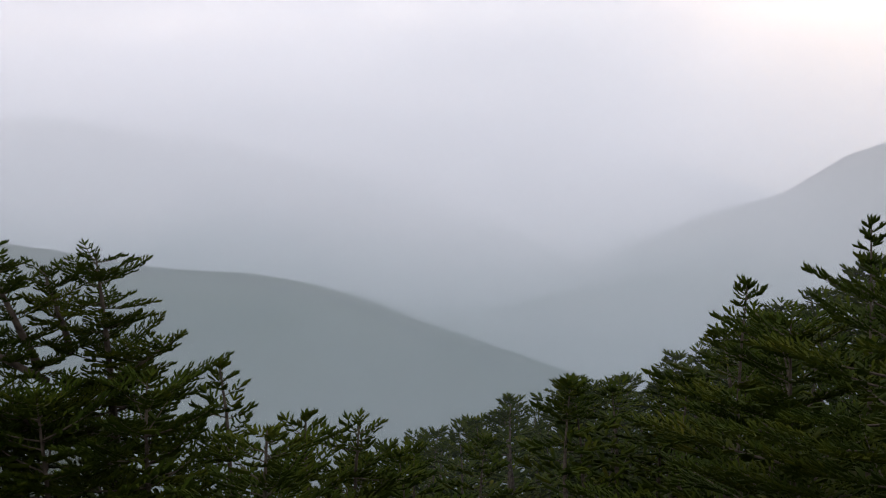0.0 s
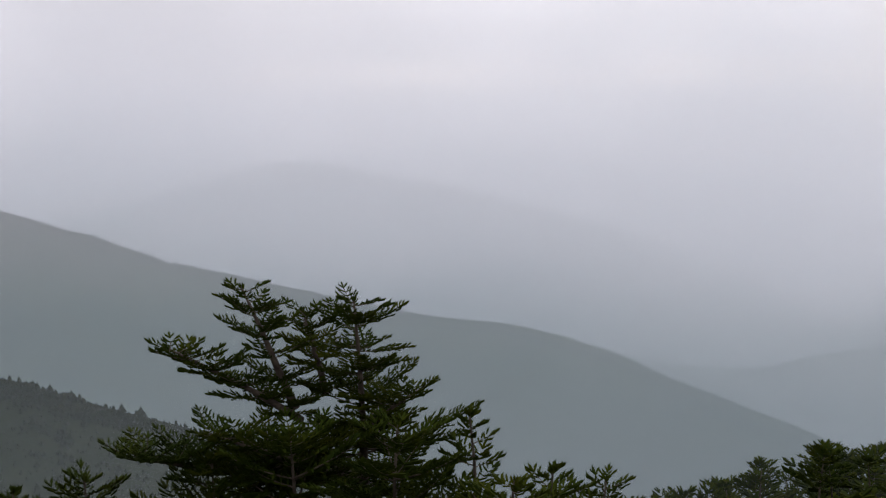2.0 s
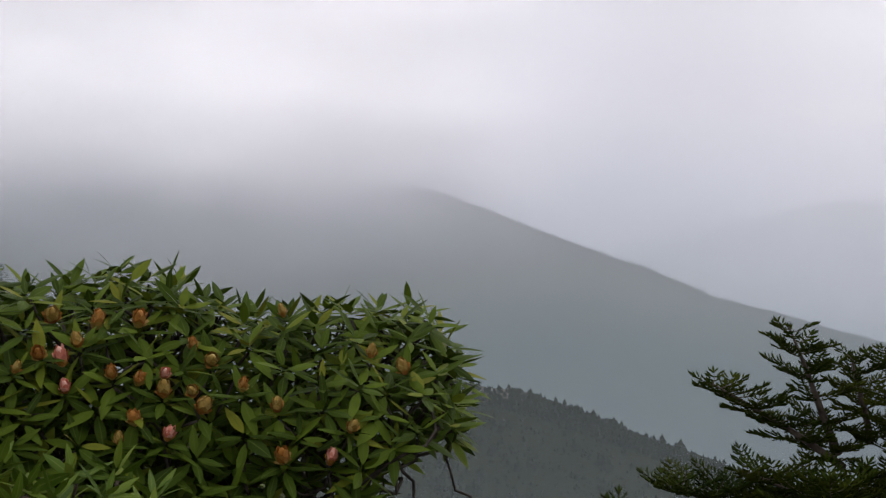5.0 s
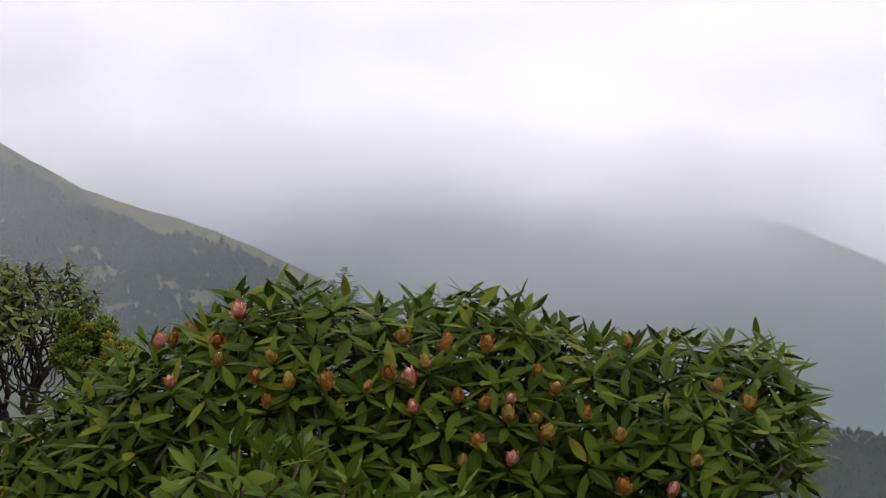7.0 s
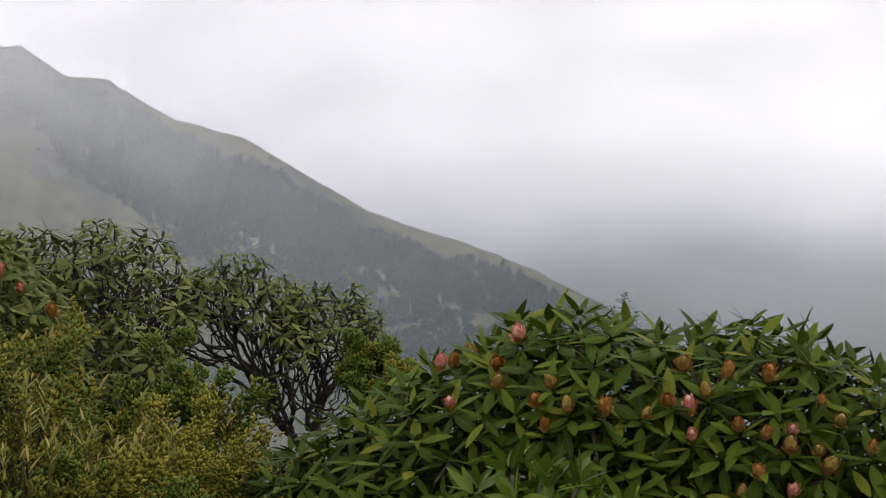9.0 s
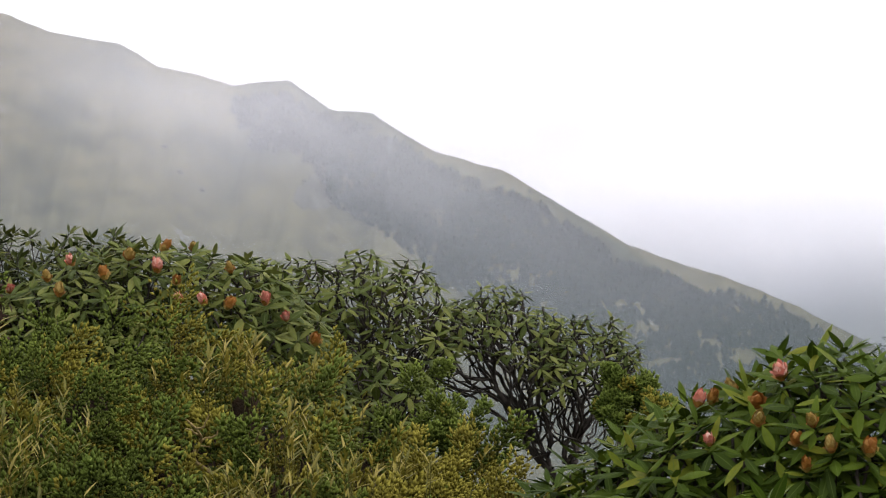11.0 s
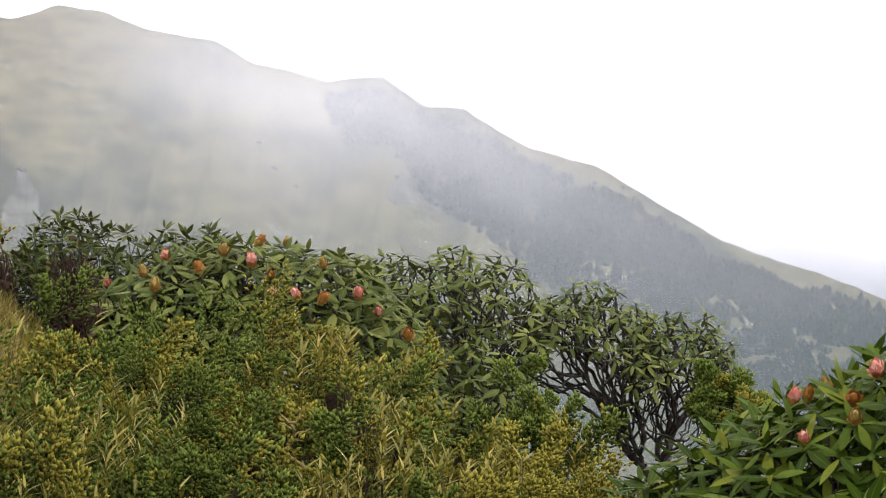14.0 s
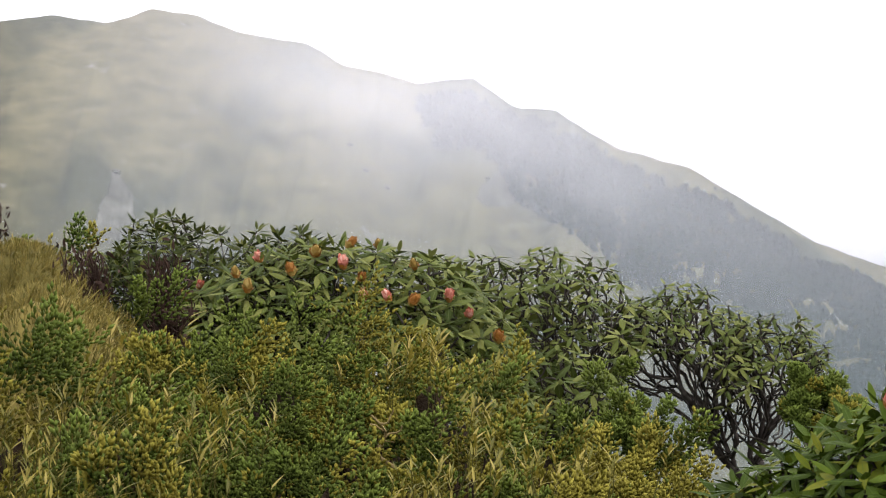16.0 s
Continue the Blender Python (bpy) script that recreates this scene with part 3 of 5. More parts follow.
def mist(name, az0, az1, r, z0, z1, mat, label, fade=6.0, lean=0.0):
    """A bank of mist: a wide veil that hangs at one distance; it thins out towards its ends."""
    az, zs = np.linspace(az0, az1, 120), np.linspace(z0, z1, 24)
    A, Z = np.meshgrid(az, zs)
    x, y = polar(A, r)
    edge = np.clip(np.minimum(A - az0, az1 - A) / fade, 0, 1)
    edge = edge * np.clip((Z - z0) / (0.3 * (z1 - z0)), 0, 1)
    edge = edge * edge * (3 - 2 * edge)
    n, m = A.shape
    i = np.arange(n * m).reshape(n, m)
    f = np.stack([i[:-1, :-1], i[:-1, 1:], i[1:, 1:], i[1:, :-1]], -1).reshape(-1, 4)
    me = mesh_of(name, np.stack([x, y, Z], -1).reshape(-1, 3), f, np.stack([edge, edge], -1).reshape(-1, 2))
    ob = part(name, me, mat)
    return tagged(ob, label, "mist", kind="stuff")


# haze on sheets; how bright it gets with height is painted into these colours
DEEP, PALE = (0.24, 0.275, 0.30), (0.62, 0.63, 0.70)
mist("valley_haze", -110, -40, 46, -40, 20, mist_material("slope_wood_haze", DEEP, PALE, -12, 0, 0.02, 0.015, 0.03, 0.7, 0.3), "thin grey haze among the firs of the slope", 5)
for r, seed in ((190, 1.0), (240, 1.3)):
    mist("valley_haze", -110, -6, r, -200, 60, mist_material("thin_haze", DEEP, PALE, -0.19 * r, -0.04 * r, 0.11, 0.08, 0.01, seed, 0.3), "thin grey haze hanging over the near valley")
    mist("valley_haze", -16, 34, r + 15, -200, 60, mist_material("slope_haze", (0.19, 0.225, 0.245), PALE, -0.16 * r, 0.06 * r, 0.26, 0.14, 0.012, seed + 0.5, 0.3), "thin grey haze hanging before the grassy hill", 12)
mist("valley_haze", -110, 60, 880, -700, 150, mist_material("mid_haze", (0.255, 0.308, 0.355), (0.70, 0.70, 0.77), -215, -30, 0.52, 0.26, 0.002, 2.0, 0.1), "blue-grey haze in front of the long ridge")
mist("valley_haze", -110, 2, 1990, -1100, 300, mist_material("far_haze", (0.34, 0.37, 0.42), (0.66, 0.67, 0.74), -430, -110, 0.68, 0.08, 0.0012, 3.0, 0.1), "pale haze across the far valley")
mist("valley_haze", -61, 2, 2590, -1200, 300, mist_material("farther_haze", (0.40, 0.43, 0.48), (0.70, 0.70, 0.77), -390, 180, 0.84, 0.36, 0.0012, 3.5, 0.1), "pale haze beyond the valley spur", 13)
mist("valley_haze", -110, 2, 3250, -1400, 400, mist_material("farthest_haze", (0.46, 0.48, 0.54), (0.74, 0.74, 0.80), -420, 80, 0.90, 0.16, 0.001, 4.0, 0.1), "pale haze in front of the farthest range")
# the cloud's shaded grey underside and white top are painted into its colour
mist("summit_cloud", -27, 20, 895, -240, 220, mist_material("cloud_base", (0.36, 0.37, 0.41), (0.96, 0.94, 0.98), -140, -72, 0.0, 0.99, 0.005, 5.0, 0.0, billow_shading=0.12, tone=(-112, -28)), "low white cloud resting on the summit", 9)
mist("hill_mist", -3, 25, 300, -70, 60, mist_material("drifting_mist", (0.66, 0.66, 0.70), (0.80, 0.79, 0.83), -22, 0, 0.05, 0.20, 0.014, 6.0, 0.7), "drifting white mist trailing across the hillside", 9)



def crest_mist(name, r, dense, seed, label):
    """Mist that spills over the hill's crest, thickest just under it."""
    az, up = np.linspace(3, 26, 150), np.linspace(-5.0, 4.5, 60)
    A, U = np.meshgrid(az, up)
    el = crest_line(HILL, A) + U
    x, y = polar(A, r)
    ends = 1 / (1 + np.exp(-(A - 7.5) / 1.4)) / (1 + np.exp((A - 20.5) / 1.3))
    body = np.exp(-(((U + 1.1) / np.where(U > -1.1, 1.6, 2.5)) ** 2)) * np.cos(np.pi * np.clip(U / 10, -0.5, 0.5)) ** 2
    thick = ends * body * (0.72 + 0.5 * fbm(A / 2.6 + U * 0.4 + seed, U / 2.2, 3, 29))
    n, m = A.shape
    i = np.arange(n * m).reshape(n, m)
    f = np.stack([i[:-1, :-1], i[:-1, 1:], i[1:, 1:], i[1:, :-1]], -1).reshape(-1, 4)
    me = mesh_of(name, np.stack([x, y, EYE + r * np.tan(np.radians(el))], -1).reshape(-1, 3), f, np.stack([thick, thick], -1).reshape(-1, 2))
    return tagged(part(name, me, mist_material("spilling_mist", (0.76, 0.76, 0.80), (0.86, 0.86, 0.90), -20, 10, dense, dense, 0.02, seed, 0.0)), label, "mist", kind="stuff")


crest_mist("crest_mist", 323, 0.17, 13.0, "bright mist spilling over the hill's crest")
crest_mist("crest_mist", 306, 0.17, 11.0, "bright mist spilling over the hill's crest")



# ---- plants ----
def spread(candidates, normals, gap, most):
    """Of many places, those that keep a gap from each other."""
    kept = []
    pts = np.empty((0, 3))
    for i, p in enumerate(candidates):
        if len(kept) >= most:
            break
        if not len(pts) or ((pts - p) ** 2).sum(1).min() > gap * gap:
            kept.append(i)
            pts = np.vstack([pts, p])
    return candidates[kept], normals[kept]


LEAVES = [leaf_shape(0.30, -0.25, 0.12, 7, 0.80), leaf_shape(0.35, -0.18, 0.24, 7, 0.78), leaf_shape(0.28, 0.15, 0.05, 7, 0.82)]


LEAVES_PLAIN = [leaf_shape(0.30, -0.25, 0.12, 5, 0.80), leaf_shape(0.35, -0.18, 0.24, 5, 0.78), leaf_shape(0.28, 0.15, 0.05, 5, 0.82)]


def whorl_frames(tips, axes, size, leaves=(7, 10), open_to=(0.0, 0.9)):
    """Leaf frames in rosettes round shoot tips."""
    places, aims, ups, scale = [], [], [], []
    for p, n in zip(tips, unit(axes)):
        a = unit(np.cross(n, rng.normal(size=3)))
        b = np.cross(n, a)
        k = rng.integers(*leaves)
        turn = rng.uniform(0, 6.28)
        for i in range(k):
            phi = turn + 2.399 * i + rng.normal(0, 0.15)
            s = i / k
            e = open_to[0] + (open_to[1] - open_to[0]) * s + rng.normal(0, 0.2)
            d = (np.cos(phi) * a + np.sin(phi) * b) * np.cos(e) + n * np.sin(e)
            places.append(p + 0.006 * d - n * 0.012 * (1 - s))
            aims.append(d)
            ups.append(n + rng.normal(0, 0.25, 3))
            scale.append(size * rng.uniform(0.75, 1.15) * (1 - 0.25 * s))
    return frames_along(np.array(places), np.array(aims), np.array(ups), np.array(scale))


def placed(frame34):
    m = Matrix.Identity(4)
    for i in range(3):
        for j in range(4):
            m[i][j] = float(frame34[i, j])
    return m


def leaf_pieces(owner, frames, mat, base, count=300):
    """The nearest leaves as pieces of their own, the rest as one part."""
    meshes = []
    for v, f, uv in LEAVES:
        me = mesh_of("leaf", v, f, uv)
        me.materials.append(mat)
        meshes.append(me)
    near = np.argsort(np.linalg.norm(frames[:, :, 3] - [0, 0, EYE], axis=1) - 0.35 * frames[:, 2, 3])
    for n, i in enumerate(near[:count]):
        ob = new("leaf", meshes[n % 3])
        ob.parent = owner
        local = frames[i].copy()
        local[:, 3] -= base
        ob.matrix_basis = placed(local)
    rest = near[count:]
    if len(rest):
        v, f, n = [], [], 0
        uvs = []
        for k in range(3):
            a, b, c = many(LEAVES_PLAIN[k][0], LEAVES_PLAIN[k][1], frames[rest[k::3]], LEAVES_PLAIN[k][2])
            v.append(a)
            f.append(b + n)
            uvs.append(c)
            n += len(a)
        ob = part("foliage", mesh_of("foliage", np.concatenate(v) - base, np.concatenate(f), np.concatenate(uvs)), mat, owner)
        tagged(ob, kind="stuff")


def egg(z):
    return 0.27 * np.sqrt(np.clip(1 - ((z - 0.36) / 0.66) ** 2, 0.003, 1)) * (1 - 0.25 * np.clip(z - 0.4, 0, 1))


def bud_scales(rings, flare, name):
    """Rings of overlapping pointed scales that stand off a little at their tips."""
    v, f, n = [], [], 0
    tv, tf, _ = leaf_shape(1.0, 0.0, 0.0, 5, 0.75)
    for ring, z0, count, long in rings:
        for k in range(count):
            phi = 2 * math.pi * (k + 0.5 * ring) / count + rng.normal(0, 0.1)
            z = z0 + long * rng.uniform(0.85, 1.15) * tv[:, 1]
            out = flare * rng.uniform(0.4, 1.6) * tv[:, 1] ** 2
            r = egg(z) + 0.02 + 0.012 * ring * (1 - tv[:, 1]) + out + (0.02 + 0.15 * flare) * np.abs(tv[:, 0])
            a = phi + tv[:, 0] * 1.3
            v.append(np.stack([r * np.cos(a), r * np.sin(a), z], -1))
            f.append(tf + n)
            n += len(tv)
    return v, f, n


def bud_shape(flare):
    """The body of a bud: a pointed egg with the upper rings of scales or petals."""
    v, f, n = bud_scales(((1, 0.12, 5, 0.52), (2, 0.32, 5, 0.52), (3, 0.52, 4, 0.50)), flare, "flower_bud")
    turn = np.arange(8) * math.pi / 4
    up = np.array([-0.15, 0.0, 0.3, 0.6, 0.9, 1.02])
    cv = np.stack([egg(up)[:, None] * np.cos(turn), egg(up)[:, None] * np.sin(turn), up[:, None] + 0 * turn], -1).reshape(-1, 3)
    k = np.arange(8)
    f.append(np.concatenate([np.stack([i * 8 + k, i * 8 + (k + 1) % 8, (i + 1) * 8 + (k + 1) % 8, (i + 1) * 8 + k], -1) for i in range(5)]) + n)
    v.append(cv)
    return mesh_of("flower_bud", np.concatenate(v), np.concatenate(f))


BUDS, SHEATHS = [], []
for mat, sheath, flare in ((M_BUD_TAN, M_BUD_RUST, 0.10), (M_BUD_RUST, M_BUD_TAN, 0.15), (M_PETAL, M_BUD_RUST, 0.17)):
    me = bud_shape(flare)
    me.materials.append(mat)
    BUDS.append(me)
    v, f, _ = bud_scales(((0, -0.12, 6, 0.42), (1, 0.0, 5, 0.40)), 0.16, "bud_sheath")
    me = mesh_of("bud_sheath", np.concatenate(v), np.concatenate(f))
    me.materials.append(sheath)
    SHEATHS.append(me)
BUD_LABELS = ("pale tan closed bud", "rust-brown swelling bud", "pink opening bud")


def bud(owner, place, axis, kind, size, base):
    ob = new("flower_bud", BUDS[kind])
    ob.parent = owner
    fr = frames_along(np.array([place]), np.array([unit(np.cross(axis, rng.normal(size=3)))]), np.array([axis]), np.array([size]))[0] * 1.0
    fr[:, :2] *= rng.uniform(0.8, 1.15)
    fr[:, 3] -= base
    ob.matrix_basis = placed(fr)
    tagged(ob, BUD_LABELS[kind])
    sheath = new("bud_sheath", SHEATHS[kind])
    sheath.parent = ob
    tagged(sheath, "dry brown outer scales")


class Dome:
    """The leafy outside of a shrub: a rounded bank that follows a crest (heading, height angle) at one distance."""

    def __init__(self, crest, at, front, back, bottom, power=0.8):
        self.crest, self.at, self.front, self.back, self.bottom, self.power = np.array(crest, float), at, front, back, bottom, power

    def place(self, az, th, inset=0.0):
        az, th = np.asarray(az, float), np.asarray(th, float)
        top = EYE + self.at * np.tan(np.radians(np.interp(az, self.crest[:, 0], self.crest[:, 1])))
        c, s = np.cos(th), np.sin(th)
        deep = np.where(c > 0, self.front, self.back)
        r = self.at - np.sign(c) * np.abs(c) ** self.power * (deep - inset)
        z = self.bottom + (top - self.bottom - inset) * np.abs(s) ** self.power
        lump = 0.05 * fbm(az / 2.2, th * 3.0, 3, 77)
        x, y = polar(az, r)
        return np.stack([x, y, z + lump], -1)

    def shell(self, count, th0, th1, inset=0.0):
        az = rng.uniform(self.crest[0, 0], self.crest[-1, 0], count)
        th = rng.uniform(th0, th1, count)
        p = self.place(az, th, inset)
        da, dt = self.place(az + 0.3, th, inset) - self.place(az - 0.3, th, inset), self.place(az, th + 0.05, inset) - self.place(az, th - 0.05, inset)
        n = unit(np.cross(da, dt))
        n = np.where((n * (p - self.place(az, np.full(count, 1.57), 0.9))).sum(-1, keepdims=True) < 0, -n, n)
        return p, unit(n + [0, 0, 0.55])

    def seen_at(self, az, el):
        """The place on the front where the outside shows at this height angle."""
        th = np.linspace(0.2, 1.57, 80)
        p = self.place(np.full(80, az), th)
        e = np.degrees(np.arctan2(p[:, 2] - EYE, np.hypot(p[:, 0], p[:, 1])))
        return p[np.abs(e - el).argmin()]


def rhododendron(label, dome, gap, leaf, mat, buds, bud_size, root, inner=0.6, th=(0.35, 2.6), open_to=(0.0, 0.9), pieces=300, most=900, group="rhododendrons on the shoulder", thin=None, up=0.0, fork=0.35, bark=None, leaves=(7, 10)):
    base = np.array(root, float)
    owner = thing("rhododendron_bush", root, label, "shrub", group)
    upright = np.array([0.0, 0.0, up])
    fixed = [dome.seen_at(az, el) for az, el, _ in buds]
    toward_eye = unit(np.array([[0, 0, EYE]]) - np.array(fixed)) if buds else np.empty((0, 3))
    axes = [unit(0.5 * d + [0, 0, 0.8] + rng.normal(0, 0.25, 3)) for d in toward_eye]
    p, n = dome.shell(most * 12, *th)
    if thin is not None:
        keep = thin(p)
        p, n = p[keep], n[keep]
    if buds:
        p, n = np.concatenate([fixed, p]), np.concatenate([axes, n])
    p, n = spread(p, unit(n + upright + rng.normal(0, 0.18, n.shape)), gap, most)
    frames = whorl_frames(p, n, leaf, leaves, open_to)
    if inner:
        for inset in (0.06, 0.13, 0.21):
            q, m = dome.shell(int(most * 8), *th, inset=inset)
            if thin is not None:
                keep = thin(q)
                q, m = q[keep], m[keep]
            q, m = spread(q, unit(m + upright), gap * 1.15, int(most * inner))
            frames = np.concatenate([frames, whorl_frames(q, m, leaf * 0.95, leaves)])
    limbwork(owner, base, [base + [0, 0, fork]], p - n * 0.015, n, bark or M_BARK)
    leaf_pieces(owner, frames, mat, base, pieces)
    for (az, el, kind), place, axis in zip(buds, fixed, axes):
        bud(owner, place + 0.3 * bud_size * axis, axis, kind, bud_size * rng.uniform(0.8, 1.15), base)
    return owner


def limbwork(owner, base, forks, tips, axes, bark, **how):
    """The stems and branches of a shrub: the thick ones as parts of their own."""
    fine = Heap()
    limbs = grown(forks, tips, axes, **how)
    limbs_most = max(c for _, _, c in limbs)
    heavy = sorted((c for _, _, c in limbs), reverse=True)[:9][-1]
    for path, radii, carried in limbs:
        v, f = tube(path, radii, 7 if carried > 12 else 5)
        if carried >= max(heavy, 8):
            part("stem", mesh_of("stem", v - base, f), bark, owner)
        else:
            fine.put(v, f)
    if fine.n:
        tagged(part("branchwork", Heap_moved(fine, base, "branchwork"), bark, owner), kind="stuff")
    for fork in forks:
        w = bent_way(base - [0, 0, 0.06], np.array(fork, float), 0.03, 8)
        part("trunk", mesh_of("trunk", *tube(w - base, np.linspace(1.25, 1.0, 8) * max(r[-1] for _, r, c in limbs if c == limbs_most), 9)), bark, owner)


def gnarled(label, crest, r, depth, thick, gap, most, leaf, mat, root, forks, open_to=(-0.45, 0.55), fill=0.0, bark=None, gaps=-0.15, spread_out=0.5, leaves=(6, 10), **how):
    """A wind-shaped rhododendron: bare twisting limbs that fan out under a crown, whose top follows a line (heading, height angle)."""
    crest = np.array(crest, float)
    owner = thing("rhododendron_bush", root, label, "shrub", "rhododendrons on the shoulder")
    base = np.array(root, float)
    count = most * 14
    lo, hi = crest[:, 0].min(), crest[:, 0].max()
    az, back = rng.uniform(lo, hi, count), rng.uniform(-1, 1, count)
    top = EYE + r * np.tan(np.radians(np.interp(az, crest[:, 0], crest[:, 1])))
    drop = rng.random(count) ** (1.8 - 0.8 * fill) * thick
    x, y = polar(az, r + back * depth)
    p = np.stack([x, y, top - 0.4 * depth * back**2 - drop + 0.06 * fbm(az / 0.7, back * 2, 3, 17)], -1)
    p = p[fbm(p[:, 0] * 3.4 + p[:, 2] * 3.0, p[:, 1] * 3.4 + 7 - p[:, 2] * 2, 3, 63) > gaps]
    middle = np.array([*polar((lo + hi) / 2, r), p[:, 2].min() - 0.2])
    n = unit(unit(p - middle) * spread_out + [0, 0, 0.8] + rng.normal(0, 0.22, p.shape))
    p, n = spread(p, n, gap, most)
    limbwork(owner, base, forks, p, n, bark or M_LIMB, **how)
    leaf_pieces(owner, whorl_frames(p, n, leaf, leaves, open_to), mat, base, 300)
    return owner


def Heap_moved(heap, base, name):
    v = np.concatenate(heap.v) - base
    return mesh_of(name, v, np.concatenate(heap.f))


def worn_side(p):
    """The great bush is bare underneath at its valley side."""
    az, el = np.degrees(np.arctan2(-p[:, 0], p[:, 1])), np.degrees(np.arctan2(p[:, 2] - EYE, np.hypot(p[:, 0], p[:, 1])))
    low = (az < -15.5) & (el < -12.7 - 0.45 * (az + 19.5))
    return ~low | ((fbm(az / 0.9, el / 0.9, 3, 41) > 0.30) & ((az > -20.3) | (el > -14.0)))


# the great rhododendron in bud
GREAT = Dome([(-22.2, -14.5), (-21.9, -13.2), (-21.3, -12.0), (-20.7, -11.1), (-20.0, -10.4), (-18.5, -10.05), (-16.4, -9.85), (-13.2, -9.65), (-11.8, -9.15), (-10.0, -8.85), (-7.5, -8.7), (-4.0, -8.45), (-2.8, -8.9), (-1.7, -9.5), (0.8, -10.5), (3.0, -12.0), (5.6, -13.7)], 3.05, 0.42, 0.45, 0.1)
CLOSED_BUDS = [(-1.1, -9.6), (-1.8, -10.6), (-3.6, -10.7), (-4.2, -11.35), (-6.6, -11.6), (-7.9, -9.95), (-8.7, -10.85), (-11.4, -12.55), (-12.95, -11.4), (-12.4, -12.45), (-12.55, -13.0), (-15.4, -9.95), (-15.1, -13.1), (-18.2, -11.4), (-19.4, -11.8), (-17.5, -13.8), (-9.9, -13.9)]
SWOLLEN_BUDS = [(-0.25, -10.0), (-1.75, -10.1), (-3.05, -11.35), (-3.4, -12.1), (-5.35, -11.45), (-7.5, -11.1), (-9.2, -10.3), (-10.6, -10.25), (-9.75, -11.9), (-10.5, -12.2), (-12.4, -11.0), (-13.95, -12.4), (-10.5, -13.35), (-15.3, -14.6), (-3.7, -14.7)]
OPENING_BUDS = [(-2.6, -9.2), (0.15, -9.85), (-0.3, -11.4), (-8.2, -11.4), (-8.25, -12.3), (-11.4, -11.95), (-11.45, -13.85), (-16.8, -14.7)]
GREAT_BUDS = [(az, el, kind) for kind, buds in enumerate((CLOSED_BUDS, SWOLLEN_BUDS, OPENING_BUDS)) for az, el in buds]
rhododendron("large rhododendron bush with green leaves, pink and tan flower buds", GREAT, 0.051, 0.066, M_RHODO, GREAT_BUDS, 0.0275, (0.5, 2.98, 0.0), open_to=(-0.45, 0.95), most=1300, inner=0.6, thin=worn_side, up=0.75, fork=0.3, bark=M_LIMB, leaves=(8, 12))

# a young rhododendron with fresh leaves in front of it
YOUNG = Dome([(-11.0, -16.2), (-9.2, -14.6), (-7.0, -14.7), (-4.6, -13.8), (-3.0, -13.6), (-1.7, -13.6), (-0.6, -14.3), (0.6, -15.8)], 2.5, 0.10, 0.10, 0.55)
rhododendron("low young rhododendron with fresh light green leaves", YOUNG, 0.050, 0.056, M_RHODO_YOUNG, [], 0.02, (*polar(-3.5, 2.5), 0.0), inner=0.25, most=260, open_to=(0.2, 1.2), pieces=200)

# the budding rhododendron farther off, behind the junipers
BACK = Dome([(11.6, -8.9), (12.6, -7.6), (13.6, -6.4), (14.6, -5.6), (15.4, -5.25), (16.6, -5.05), (17.8, -5.1), (19.0, -5.2), (20.4, -5.5), (21.6, -5.9), (22.7, -6.6), (23.2, -7.4)], 5.0, 0.5, 0.5, 0.2)
BACK_BUDS = [(22.4, -6.2, 2), (20.4, -5.6, 2), (19.4, -6.1, 1), (17.76, -5.86, 2), (17.2, -6.2, 1), (17.05, -6.9, 2), (16.2, -7.0, 2), (15.6, -7.1, 1), (14.3, -6.95, 2), (13.6, -7.45, 2), (12.65, -8.3, 1), (18.7, -5.4, 0),
             (17.7, -5.15, 1), (15.4, -5.9, 0), (16.6, -5.2, 0), (20.9, -6.6, 0), (21.2, -6.1, 0), (22.8, -6.5, 0)]
rhododendron("rhododendron bush with grey-green leaves and pink buds behind the junipers", BACK, 0.058, 0.066, M_RHODO_DULL, BACK_BUDS, 0.036, (-1.6, 4.75, 0.0), most=800, inner=0.4, up=0.5, open_to=(-0.35, 0.7), bark=M_LIMB)


def spot(az, el, r):
    return np.array(toward(az, el, r))


# small-leaved shrub with wiry tops beside it
WIRY = [(17.9, -6.0), (18.8, -4.75), (19.43, -4.2), (19.9, -4.7), (20.8, -4.45), (21.4, -4.75), (22.05, -4.35), (22.7, -4.2), (23.3, -3.95), (24.5, -4.1), (25.1, -4.8), (25.6, -5.6)]
gnarled("dark small-leaved rhododendron with wiry upright shoots", WIRY, 5.3, 0.35, 0.40, 0.040, 620, 0.046, M_RHODO_DARK, (*polar(21.8, 5.3), 0.0), [spot(22.4, -9.5, 5.3), spot(20.6, -9.5, 5.3)], open_to=(-0.1, 0.9), fill=0.8, gaps=-0.45, spread_out=0.2, leaves=(8, 12), tip_thick=0.0016)

